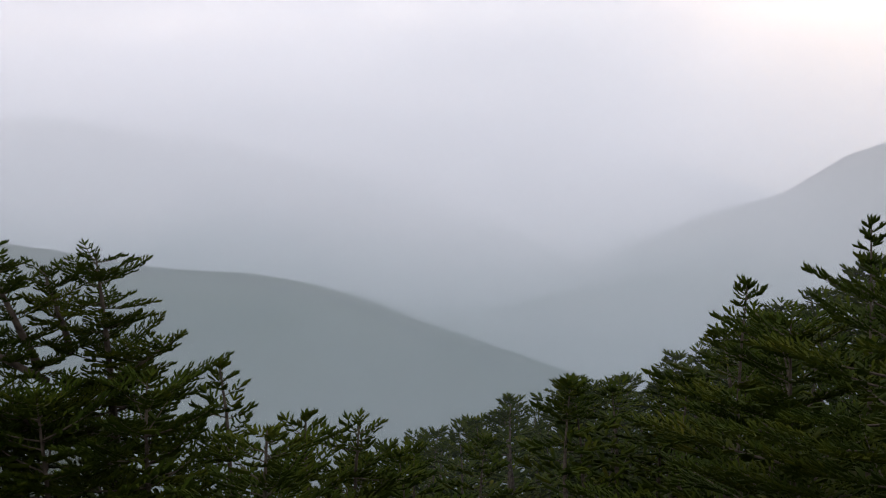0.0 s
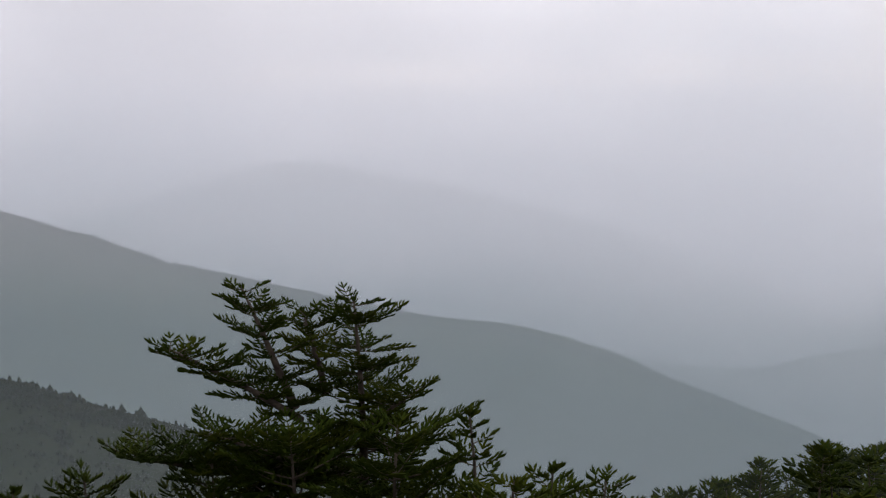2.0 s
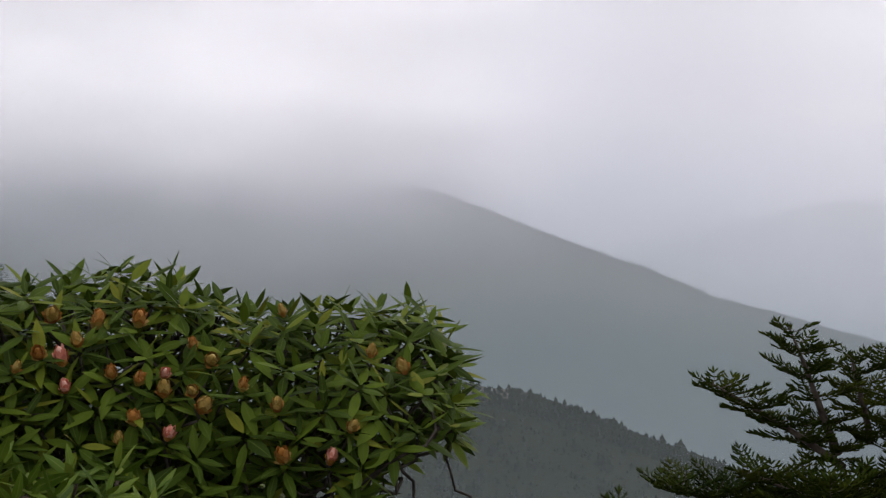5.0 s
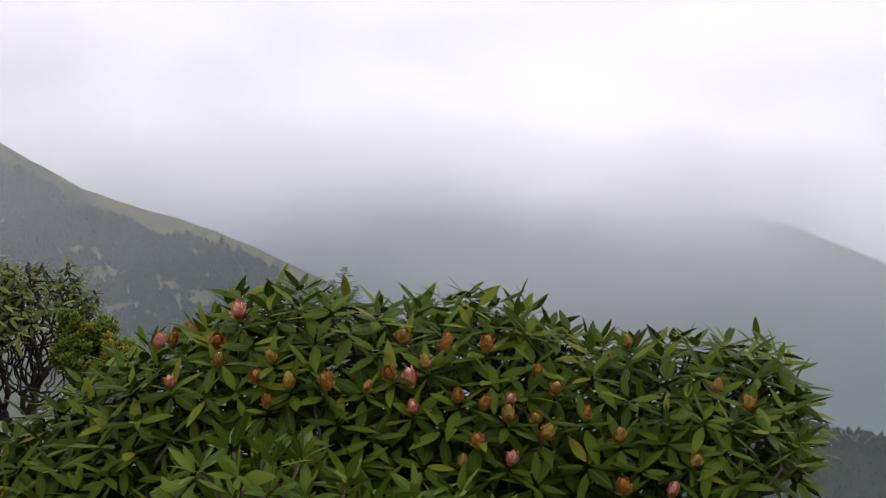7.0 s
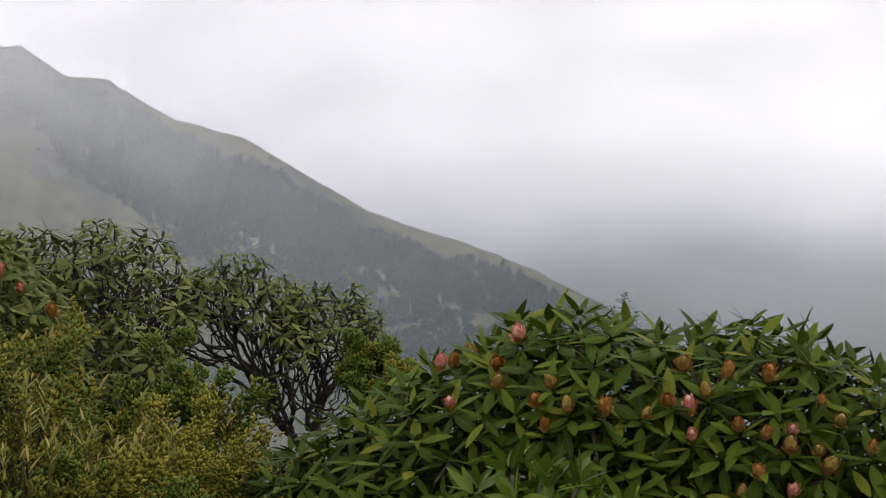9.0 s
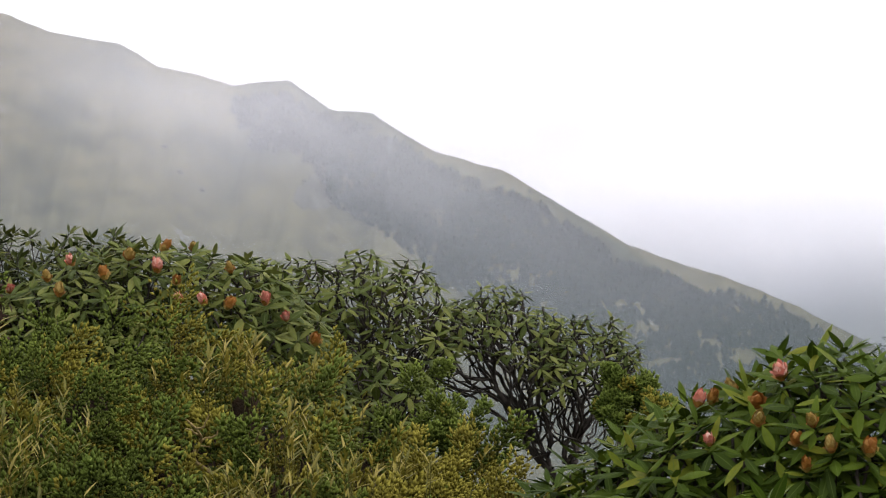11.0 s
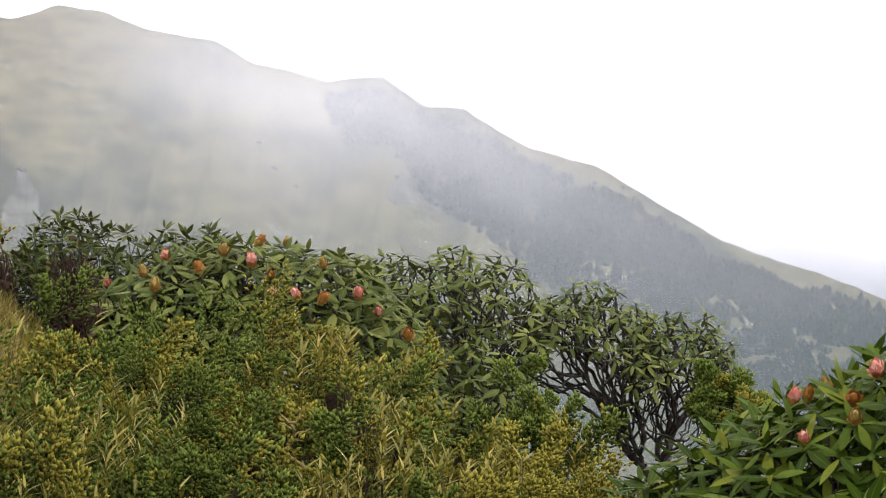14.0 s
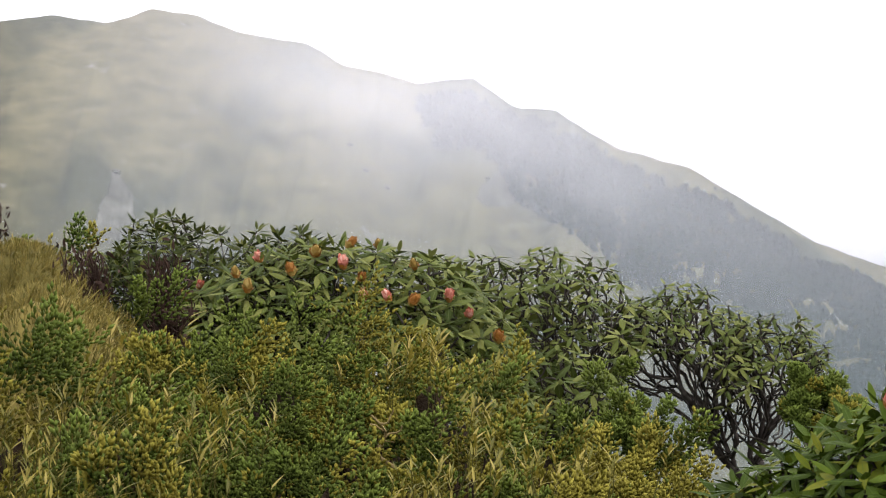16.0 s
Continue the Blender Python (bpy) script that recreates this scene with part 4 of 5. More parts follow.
# wind-bent rhododendrons with bare limbs under thin crowns
gnarled("gnarled rhododendron with dull leaves and bare twisting limbs", [(8.3, -6.6), (8.5, -6.0), (8.8, -5.7), (9.5, -5.35), (10.3, -5.1), (11.4, -5.05), (11.9, -5.6), (12.9, -5.35), (13.7, -5.4), (14.4, -5.3), (14.8, -5.9)], 5.7, 0.34, 0.22, 0.062, 200, 0.058, M_RHODO_DULL,
        (*polar(10.0, 5.75), 0.0), [spot(9.6, -11.0, 5.7), spot(10.9, -10.6, 5.75)], fill=0.25, gaps=-0.12, leaves=(6, 9))
gnarled("low rhododendron with drooping grey-green leaves", [(8.9, -9.4), (9.3, -8.5), (10.2, -8.2), (11.4, -8.1), (12.2, -8.3), (12.7, -8.8)], 5.2, 0.3, 0.30, 0.066, 130, 0.072, M_RHODO_DULL,
        (*polar(10.6, 5.2), 0.0), [spot(10.4, -12.0, 5.2)], fill=1.0, gaps=-0.25, open_to=(-0.7, 0.35), leaves=(5, 8))
gnarled("wind-bent rhododendron with twisting grey limbs under a thin crown", [(4.4, -7.8), (4.98, -7.4), (5.7, -6.95), (6.1, -6.45), (7.0, -6.45), (8.0, -6.6), (8.76, -7.35), (9.0, -7.9)], 6.0, 0.30, 0.08, 0.054, 210, 0.052, M_RHODO_DULL,
        (*polar(4.8, 5.95), 0.0), [spot(4.93, -12.2, 5.95)], gaps=-0.12, fill=0.2, leaves=(6, 9), tip_thick=0.0032, swell=0.33)
gnarled("wind-bent rhododendron leaning out on dark twisting limbs", [(2.1, -8.5), (2.3, -8.1), (2.6, -7.8), (3.24, -7.5), (4.25, -7.3), (4.98, -7.45), (5.3, -8.0)], 6.1, 0.28, 0.08, 0.054, 140, 0.050, M_RHODO_DULL,
        (*polar(4.3, 5.9), 0.0), [spot(4.29, -12.0, 5.95)], gaps=-0.12, fill=0.2, leaves=(6, 9), tip_thick=0.0032, swell=0.33)


# ---- junipers ----
def sprig_shape():
    """A blunt scaly shoot tip of length 1 along y, as triangles, with uvs along it."""
    v = [(0.27 * math.cos(2.094 * k), 0.45, 0.27 * math.sin(2.094 * k)) for k in range(3)] + [(0, 0.95, 0), (0, -0.1, 0)]
    f = [(k, 3, (k + 1) % 3) for k in range(3)] + [(k, (k + 1) % 3, 4) for k in range(3)]
    return np.array(v), np.array(f), np.array([(0.5, 0.5)] * 3 + [(0.5, 1.0), (0.5, 0.05)])


SPRIG = sprig_shape()


def mound(n_phi, n_th, radii, seed, lumps):
    """A lumpy dome about the origin: its places and outward directions."""
    phi, th = np.meshgrid(np.linspace(0, 2 * np.pi, n_phi, endpoint=False), np.linspace(0.0, 1.75, n_th))
    return mound_at(phi.ravel(), th.ravel(), radii, seed, lumps)


def mound_at(phi, th, radii, seed, lumps):
    d = np.stack([np.sin(th) * np.cos(phi), np.sin(th) * np.sin(phi), np.cos(th)], -1)
    w = 1 + lumps * (fbm(d[:, 0] * 2.6 + d[:, 2] * 1.7 + 9, d[:, 1] * 2.6 + seed * 3.1 - d[:, 2], 3, seed) + 0.7 * fbm(d[:, 0] * 7 + 5, d[:, 1] * 7 - d[:, 2] * 5, 2, seed + 4))
    return d * w[:, None] * radii, d


def buried(p, mine):
    """Which places lie deep inside another cushion."""
    out = np.zeros(len(p), bool)
    for k, (c, radii) in enumerate(CUSHIONS):
        if k != mine:
            out |= (((p - c) / (radii * 0.86)) ** 2).sum(1) < 1
    return out


def cushion(az, el, r, wide, tall, deep=None):
    top = toward(az, el, r)
    return np.array([top.x, top.y, top.z - tall - 0.07]), np.array([wide, deep or wide, tall])


def juniper(index, seed, gold, label="dense green juniper shrub with scaly upturned shoots", sprig=0.0128):
    """A cushion of juniper shoots in plumes round a dark twiggy heart."""
    centre, radii = CUSHIONS[index]
    wide, tall = radii[0], radii[2]
    owner = thing("juniper_shrub", centre, label, "shrub", "junipers on the shoulder")
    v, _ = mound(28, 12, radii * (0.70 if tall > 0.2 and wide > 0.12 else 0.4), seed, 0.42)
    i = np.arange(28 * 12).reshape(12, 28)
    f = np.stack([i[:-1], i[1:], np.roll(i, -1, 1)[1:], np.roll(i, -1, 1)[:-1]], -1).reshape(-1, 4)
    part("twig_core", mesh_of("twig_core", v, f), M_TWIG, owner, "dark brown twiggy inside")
    area = 2 * np.pi * (radii[0] * radii[1]) ** 0.5 * (tall + wide) * 0.5
    near = max(1.0, np.hypot(*centre[:2]) / 3.0)
    sprig *= near**0.7
    # plumes: each a tuft of shoots that leans outwards and up
    k = max(int(area / 0.0078 / near**1.1), 34)
    phi, th = rng.uniform(0, 2 * np.pi, k), np.arccos(rng.uniform(0.05, 1, k))
    c, d = mound_at(phi, th, radii * 0.90, seed, 0.42)
    keep = ~buried(c + centre, index)
    c, d = c[keep], d[keep]
    k = len(c)
    out = unit(d / radii * wide)
    lean = unit(np.array([0.75, -0.2, 0.25] if gold > 0.4 else [0.4, -0.15, 0.75]))
    axis = unit(out * 0.85 + lean * 0.5 + rng.normal(0, 0.25, out.shape))
    small = min(1.0, (wide / 0.2) ** 0.7)
    long = rng.uniform(0.07, 0.13, k) * small * near**0.5 * (1.45 if gold > 0.4 else 1.0)
    long = np.minimum(long, 0.7 * wide)
    # every plume carries side branchlets, every branchlet is clad with shoot tips
    limbs_each, tips_each = 14, 12
    start = np.tile(np.linspace(0.10, 0.92, limbs_each), k)
    ax, lo = np.repeat(axis, limbs_each, 0), np.repeat(long, limbs_each)
    side = unit(np.cross(ax, rng.normal(size=ax.shape)))
    twig = unit(ax * 0.75 + side * (1.15 - 0.75 * start)[:, None] + [0.12, 0, 0.25] + rng.normal(0, 0.15, ax.shape))
    twig_long = lo * (0.40 + 0.35 * (1 - start)) * rng.uniform(0.7, 1.3, len(lo))
    foot = np.repeat(c, limbs_each, 0) + ax * (start * lo)[:, None]
    u = np.tile(np.linspace(0.12, 1, tips_each), k * limbs_each)
    tw = np.repeat(twig, tips_each, 0)
    out = unit(np.cross(tw, rng.normal(size=tw.shape)))
    girth = 0.0095 * near * np.sqrt(np.clip(1.05 - u**2, 0.02, 1)) * rng.uniform(0.4, 1.1, len(u))
    p = np.repeat(foot, tips_each, 0) + tw * (u * np.repeat(twig_long, tips_each))[:, None] + out * girth[:, None]
    aim = unit(tw * (0.5 + 0.7 * u)[:, None] + out * (0.9 - 0.5 * u)[:, None] + [0.05, 0, 0.3] + rng.normal(0, 0.25, tw.shape))
    count = len(p)
    fr = frames_along(p, aim, rng.normal(size=p.shape), sprig * rng.uniform(0.65, 1.1, count))
    tone = np.repeat(fbm(c[:, 0] * 4 + seed, c[:, 1] * 4 + c[:, 2] * 3, 3, seed) + rng.normal(0, 0.09, k), limbs_each * tips_each) + np.repeat(0.35 * (start - 0.5) + rng.normal(0, 0.1, len(start)), tips_each)
    # painted plume shading: shoots get darker colour the deeper they sit in a plume
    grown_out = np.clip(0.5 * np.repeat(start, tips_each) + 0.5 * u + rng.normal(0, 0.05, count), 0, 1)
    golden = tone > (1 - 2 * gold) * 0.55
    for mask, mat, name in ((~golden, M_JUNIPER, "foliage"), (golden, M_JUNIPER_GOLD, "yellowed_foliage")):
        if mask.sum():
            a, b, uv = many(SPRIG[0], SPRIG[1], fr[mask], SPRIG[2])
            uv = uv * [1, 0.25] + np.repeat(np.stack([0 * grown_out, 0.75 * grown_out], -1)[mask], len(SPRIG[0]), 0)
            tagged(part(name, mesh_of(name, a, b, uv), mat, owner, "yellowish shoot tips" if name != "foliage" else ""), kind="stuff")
    # a short stem carries it down to the ground
    low = min(float(ground_height(centre[0], centre[1])) - 0.05, centre[2] - 0.4 * tall)
    w = bent_way(np.array([0.03, 0.02, low - centre[2]]), np.array([0, 0, -0.3 * tall]), 0.02, 6)
    part("stem", mesh_of("stem", *tube(w, np.linspace(0.045, 0.03, 6), 8)), M_BARK, owner)
    return owner


# each juniper: heading, top angle, distance, half width, height, seed, share of gold
UPPER_JUNIPERS = [
    (25.3, -8.8, 2.6, 0.13, 0.4, 5, 0.08), (22.4, -7.5, 3.2, 0.17, 0.45, 7, 0.35), (22.4, -11.4, 2.45, 0.12, 0.38, 47, 0.06), (27.2, -4.6, 5.6, 0.30, 0.55, 16, 0.2), (24.9, -7.1, 3.4, 0.16, 0.42, 19, 0.3),
    (27.6, -8.7, 2.9, 0.17, 0.45, 43, 0.35), (30.5, -7.6, 2.5, 0.3, 0.55, 17, 0.2), (27.4, -10.6, 2.2, 0.15, 0.4, 37, 0.12), (24.9, -11.9, 2.1, 0.13, 0.36, 51, 0.12), (21.2, -8.6, 3.0, 0.13, 0.4, 53, 0.45),
]
MIDDLE_JUNIPERS = [
    (19.3, -9.75, 2.38, 0.135, 0.36, 3, 0.02), (19.8, -7.1, 3.5, 0.19, 0.48, 9, 0.52), (17.2, -8.3, 3.3, 0.14, 0.4, 21, 0.35), (15.4, -7.95, 3.4, 0.17, 0.45, 11, 0.62), (17.0, -11.7, 2.8, 0.09, 0.34, 25, 0.3),
    (15.6, -12.9, 2.3, 0.11, 0.36, 27, 0.4), (17.8, -7.5, 4.0, 0.22, 0.5, 41, 0.5), (18.2, -13.0, 2.3, 0.1, 0.32, 55, 0.05),
]
LOWER_JUNIPERS = [
    (13.3, -9.2, 3.1, 0.16, 0.45, 13, 0.54), (11.6, -10.2, 2.9, 0.15, 0.42, 29, 0.5), (9.6, -11.4, 2.8, 0.13, 0.4, 23, 0.35), (14.2, -9.6, 2.6, 0.125, 0.4, 39, 0.38), (12.2, -12.0, 2.35, 0.13, 0.38, 45, 0.45),
    (8.2, -11.9, 3.2, 0.15, 0.4, 49, 0.15), (7.6, -10.9, 3.7, 0.13, 0.44, 57, 0.35), (6.2, -12.0, 3.5, 0.14, 0.4, 59, 0.45), (8.45, -9.9, 4.3, 0.115, 0.46, 63, 0.2), (6.6, -12.8, 3.1, 0.14, 0.4, 67, 0.3),
    (9.2, -13.2, 2.5, 0.12, 0.36, 61, 0.15),
]
JUNIPERS = UPPER_JUNIPERS + MIDDLE_JUNIPERS + LOWER_JUNIPERS
CUSHIONS = [cushion(az, el, r, w, h) for az, el, r, w, h, _, _ in JUNIPERS]
CUSHIONS += [cushion(9.1, -8.4, 4.4, 0.11, 0.50, 0.14), cushion(2.4, -8.9, 5.6, 0.085, 0.12, 0.10), cushion(1.3, -9.7, 5.4, 0.07, 0.10)]
for k, row in enumerate(JUNIPERS):
    juniper(k, row[5], row[6])
juniper(len(JUNIPERS), 31, 0.15, "slender upright juniper beside the bent rhododendron")
juniper(len(JUNIPERS) + 1, 33, 0.5, "flat-topped yellowish juniper on dark stems")
juniper(len(JUNIPERS) + 2, 35, 0.3, "small yellowish juniper on dark stems")


# ---- dwarf bamboo and tawny grass ----
BLADE = leaf_shape(0.17, 0.25, 0.16, 5, 0.6)
GRASS = leaf_shape(0.10, 0.2, 0.3, 3, 0.5)


def bamboo(az, el, r, canes, tall, leaf=0.10, label="yellowing dwarf bamboo clump among the junipers"):
    top = np.array(toward(az, el, r))
    base = top - [0, 0, tall]
    owner = thing("bamboo_clump", base, label, "bamboo", "dwarf bamboo on the shoulder")
    stems, places, aims = Heap(), [], []
    for _ in range(canes):
        foot = np.append(rng.normal(0, 0.05, 2), 0.02)
        head = np.array([*(foot[:2] * 1.2 + rng.normal(0, 0.02, 2) + [0.02, 0]), tall * rng.uniform(0.86, 1.0)])
        w = bent_way(foot, head, 0.012, 6)
        stems.put(*tube(w, np.linspace(0.0010, 0.0006, 6), 4))
        for s in np.linspace(0.86, 1.0, rng.integers(7, 11)):
            phi = rng.uniform(0, 6.28)
            places.append(foot + (head - foot) * s)
            aims.append((np.cos(phi) * 0.7 + 0.35, np.sin(phi) * 0.6, rng.uniform(0.4, 1.2)))
    fr = frames_along(np.array(places), np.array(aims), np.tile([0.1, 0.1, 1.0], (len(places), 1)), leaf * rng.uniform(0.6, 1.25, len(places)))
    tagged(part("cane_thicket", stems.mesh("canes"), M_CANE, owner), kind="stuff")
    v, f, uv = many(BLADE[0], BLADE[1], fr, BLADE[2])
    tagged(part("foliage", mesh_of("foliage", v, f, uv), M_BAMBOO, owner), kind="stuff")


BAMBOO = [(23.4, -8.7, 2.65), (24.1, -9.5, 2.4), (24.6, -10.8, 2.2), (23.1, -10.0, 2.4), (25.6, -11.6, 2.05), (15.3, -7.75, 3.3), (14.3, -8.4, 3.2), (13.2, -9.5, 2.8), (12.2, -10.7, 2.4), (11.0, -11.2, 2.5), (13.7, -11.2, 2.25),
          (16.3, -12.0, 2.2), (26.6, -7.2, 3.0), (27.5, -10.3, 2.2), (27.0, -12.0, 2.0), (28.4, -11.4, 2.05), (26.3, -9.6, 2.4), (28.2, -9.0, 2.5),
          (28.5, -10.3, 2.2), (27.8, -9.2, 2.4), (29.0, -12.4, 2.0), (26.2, -12.8, 2.0)]
for az, el, r in BAMBOO:
    bamboo(az, el - 0.25, r, 11, 0.34, 0.0105 * r)


def grass_mound(az, el, r, wide, tall, count, label):
    top = np.array(toward(az, el, r))
    centre = top - [0, 0, tall]
    owner = thing("grass_tussock", centre, label, "grass", "tawny tussocks")
    v, _ = mound(24, 10, np.array([wide, wide, tall]) * 0.83, int(az * 7), 0.13)
    i = np.arange(240).reshape(10, 24)
    f = np.stack([i[:-1], i[1:], np.roll(i, -1, 1)[1:], np.roll(i, -1, 1)[:-1]], -1).reshape(-1, 4)
    part("thatch", mesh_of("thatch", v, f), M_GRASS, owner, "matted straw-coloured thatch")
    phi, th = rng.uniform(0, 2 * np.pi, count), np.arccos(rng.uniform(0.0, 1, count))
    p, d = mound_at(phi, th, np.array([wide, wide, tall]) * 0.85, int(az * 7), 0.13)
    aim = unit(d * 0.9 + [0.15, 0, 0.7] + rng.normal(0, 0.38, d.shape))
    fr = frames_along(p, aim, d + rng.normal(0, 0.3, d.shape), rng.uniform(0.014, 0.036, count))
    a, b, uv = many(GRASS[0], GRASS[1], fr, GRASS[2])
    tagged(part("grass_cover", mesh_of("grass_cover", a, b, uv), M_GRASS, owner), kind="stuff")


grass_mound(28.0, -4.35, 4.6, 0.19, 0.34, 9500, "dense tawny grass tussock on the shoulder's edge")
grass_mound(27.2, -5.65, 3.4, 0.26, 0.36, 15000, "dense tawny grass tussock among junipers")
grass_mound(32.0, -5.8, 4.0, 0.34, 0.46, 6000, "dense tawny grass tussock on the shoulder's edge")


def dead_shrub(az, el, r, wide, tall, label):
    top = np.array(toward(az, el, r))
    base = top - [0, 0, tall]
    owner = thing("dead_shrub", base, label, "shrub")
    up = rng.uniform(0.35, 1.0, 170)
    tips = np.stack([rng.normal(0, wide * 0.45, 170) * (0.4 + up), rng.normal(0, wide * 0.45, 170) * (0.4 + up), tall * up], -1)
    stems, limbs = branching(np.zeros(3), tips, (7, 4, 4), 0.008, 0.0016, 0.06)
    for v, f in zip(stems.v, stems.own):
        part("stem", mesh_of("stem", v, f), M_DEAD, owner)
    tagged(part("twig_tangle", limbs.mesh("twigs"), M_DEAD, owner), kind="stuff")
    fr = frames_along(tips[rng.integers(0, 170, 700)] * rng.uniform(0.7, 1.0, (700, 1)) + rng.normal(0, 0.02, (700, 3)), rng.normal(size=(700, 3)) + [0, 0, 0.8], rng.normal(size=(700, 3)), rng.uniform(0.012, 0.028, 700))
    v, f, uv = many(*[BLADE[0] * [2.2, 1, 1], BLADE[1]], fr, BLADE[2])
    tagged(part("withered_leaves", mesh_of("withered_leaves", v, f, uv), M_DEAD, owner), kind="stuff")


dead_shrub(23.5, -5.2, 3.75, 0.038, 0.48, "withered red-brown shrub among the junipers")
dead_shrub(26.0, -5.0, 3.9, 0.05, 0.46, "small withered red-brown shrub beside a grass tussock")
dead_shrub(29.0, -3.3, 5.0, 0.03, 0.50, "thin bare twigs behind a grass tussock")


def dead_branch(az, el, r, label):
    """A bare branch with a few crooked side twigs that pokes out of a hollow."""
    base = np.array(toward(az - 0.7, el - 1.6, r + 0.10))
    owner = thing("dead_branch", base, label, "branch")
    tip = np.array(toward(az + 0.5, el + 0.35, r)) - base
    w = bent_way(np.zeros(3), tip, 0.012, 9)
    part("stem", mesh_of("stem", *tube(w, np.linspace(0.0035, 0.0015, 9), 6)), M_STRAW, owner)
    for k, out in ((3, (0.025, 0.0, 0.015)), (5, (0.028, -0.01, 0.02)), (6, (-0.02, -0.01, 0.012)), (7, (0.02, 0.0, 0.02))):
        t = bent_way(w[k], w[k] + np.array(out), 0.004, 5)
        part("twig", mesh_of("twig", *tube(t, np.linspace(0.0018, 0.0009, 5), 5)), M_STRAW, owner)


M_STRAW = mottled("pale_dead_wood", [(0.0, (0.16, 0.11, 0.045)), (1.0, (0.36, 0.28, 0.13))], 40.0, 0.85, 0.1, 0.5, 0.002)
dead_branch(16.4, -10.9, 2.4, "bare straw-coloured dead branch in a hollow between junipers")


# ---- firs ----
def needle_twig(needles, long, wide, girth):
    """A blunt shoot of length 1 along y, bristling with needles that point forwards, as triangles."""
    v = [(0.6 * girth * math.cos(2.094 * k), -0.05, 0.6 * girth * math.sin(2.094 * k)) for k in range(3)]
    v += [(girth * math.cos(2.094 * k + 0.5), 0.74, girth * math.sin(2.094 * k + 0.5)) for k in range(3)] + [(0, 1.0, 0.03)]
    f = []
    for k in range(3):
        m = (k + 1) % 3
        f += [(k, 3 + k, m), (m, 3 + k, 3 + m), (3 + k, 6, 3 + m)]
    for k in range(needles):
        s = 0.1 + 0.8 * k / max(needles - 1, 1)
        phi = 2.399 * k
        at = np.array([0, s, 0])
        d = unit(np.array([math.cos(phi), 0.7, 0.8 * math.sin(phi) + 0.1]))
        side = unit(np.cross(d, (0.2, 0.3, 1))) * wide
        n = len(v)
        v += [tuple(at - side), tuple(at + side), tuple(at + d * long)]
        f.append((n, n + 1, n + 2))
    return np.array(v, float), np.array(f)


TWIG = needle_twig(4, 0.30, 0.06, 0.145)
TWIG_COARSE = needle_twig(3, 0.36, 0.07, 0.13)


def bough(at, aim, long, twigs, lift, size, within=None):
    """One fir bough: an axis that curves up towards its end, herringbone sprays at both sides in one plane, short upturned twigs along them."""
    gap = size * 0.56
    n = max(4, int(long / gap))
    s = np.linspace(0, 1, n)
    aim = unit(aim)
    side = unit(np.cross(aim, (0, 0, 1)))
    bow = rng.normal(0, 0.06) * long
    axis = at + aim * (s * long)[:, None] + np.array([0, 0, 1.0]) * (lift * long * (s**2 - 0.35 * s))[:, None] + side * (bow * np.sin(2.6 * s))[:, None]
    along = unit(np.gradient(axis, axis=0))
    for k in range(1, n):
        reach = min(0.45 * long * (1 - s[k]) * min(1.0, 2.5 * s[k]) + 0.9 * size, 0.36)
        tilt = rng.uniform(0.0, 0.35)
        if within is not None and s[k] < 0.4:
            if k % 3 == 0:
                for sign in (-1, 1):
                    within.append((axis[k], unit(along[k] * 0.6 + sign * side + [0, 0, rng.uniform(-0.25, 0.3)]), size * 2.4 * rng.uniform(0.7, 1.1)))
            continue
        for sign in (-1, 1):
            d = unit(along[k] * 0.85 + sign * side * rng.uniform(0.7, 1.0) + [0, 0, tilt])
            m = max(1, int(reach / gap))
            for j in range(m):
                p = axis[k] + d * (reach * j / m)
                if j == m - 1:
                    twigs.append((p, unit(d + rng.normal(0, 0.1, 3) + [0, 0, 0.12]), size * rng.uniform(0.8, 1.15)))
                else:
                    turn = (along[k] * 0.9 - sign * side * 0.25) if j % 2 else (sign * side * 0.9 + along[k] * 0.1)
                    twigs.append((p, unit(d * 0.45 + turn + [0, 0, rng.uniform(-0.05, 0.5)]), size * rng.uniform(0.7, 1.1)))
    twigs.append((axis[-1], along[-1], size * 1.2))
    return axis


def needles_of(twigs, shape, base, owner):
    p, q, s = (np.array(c) for c in zip(*twigs))
    v, f, _ = many(*shape, frames_along(p - base, q, np.tile([0.05, 0.02, 1.0], (len(p), 1)), s))
    tagged(part("needles", mesh_of("needles", v, f, smooth=False), M_FIR, owner), kind="stuff")


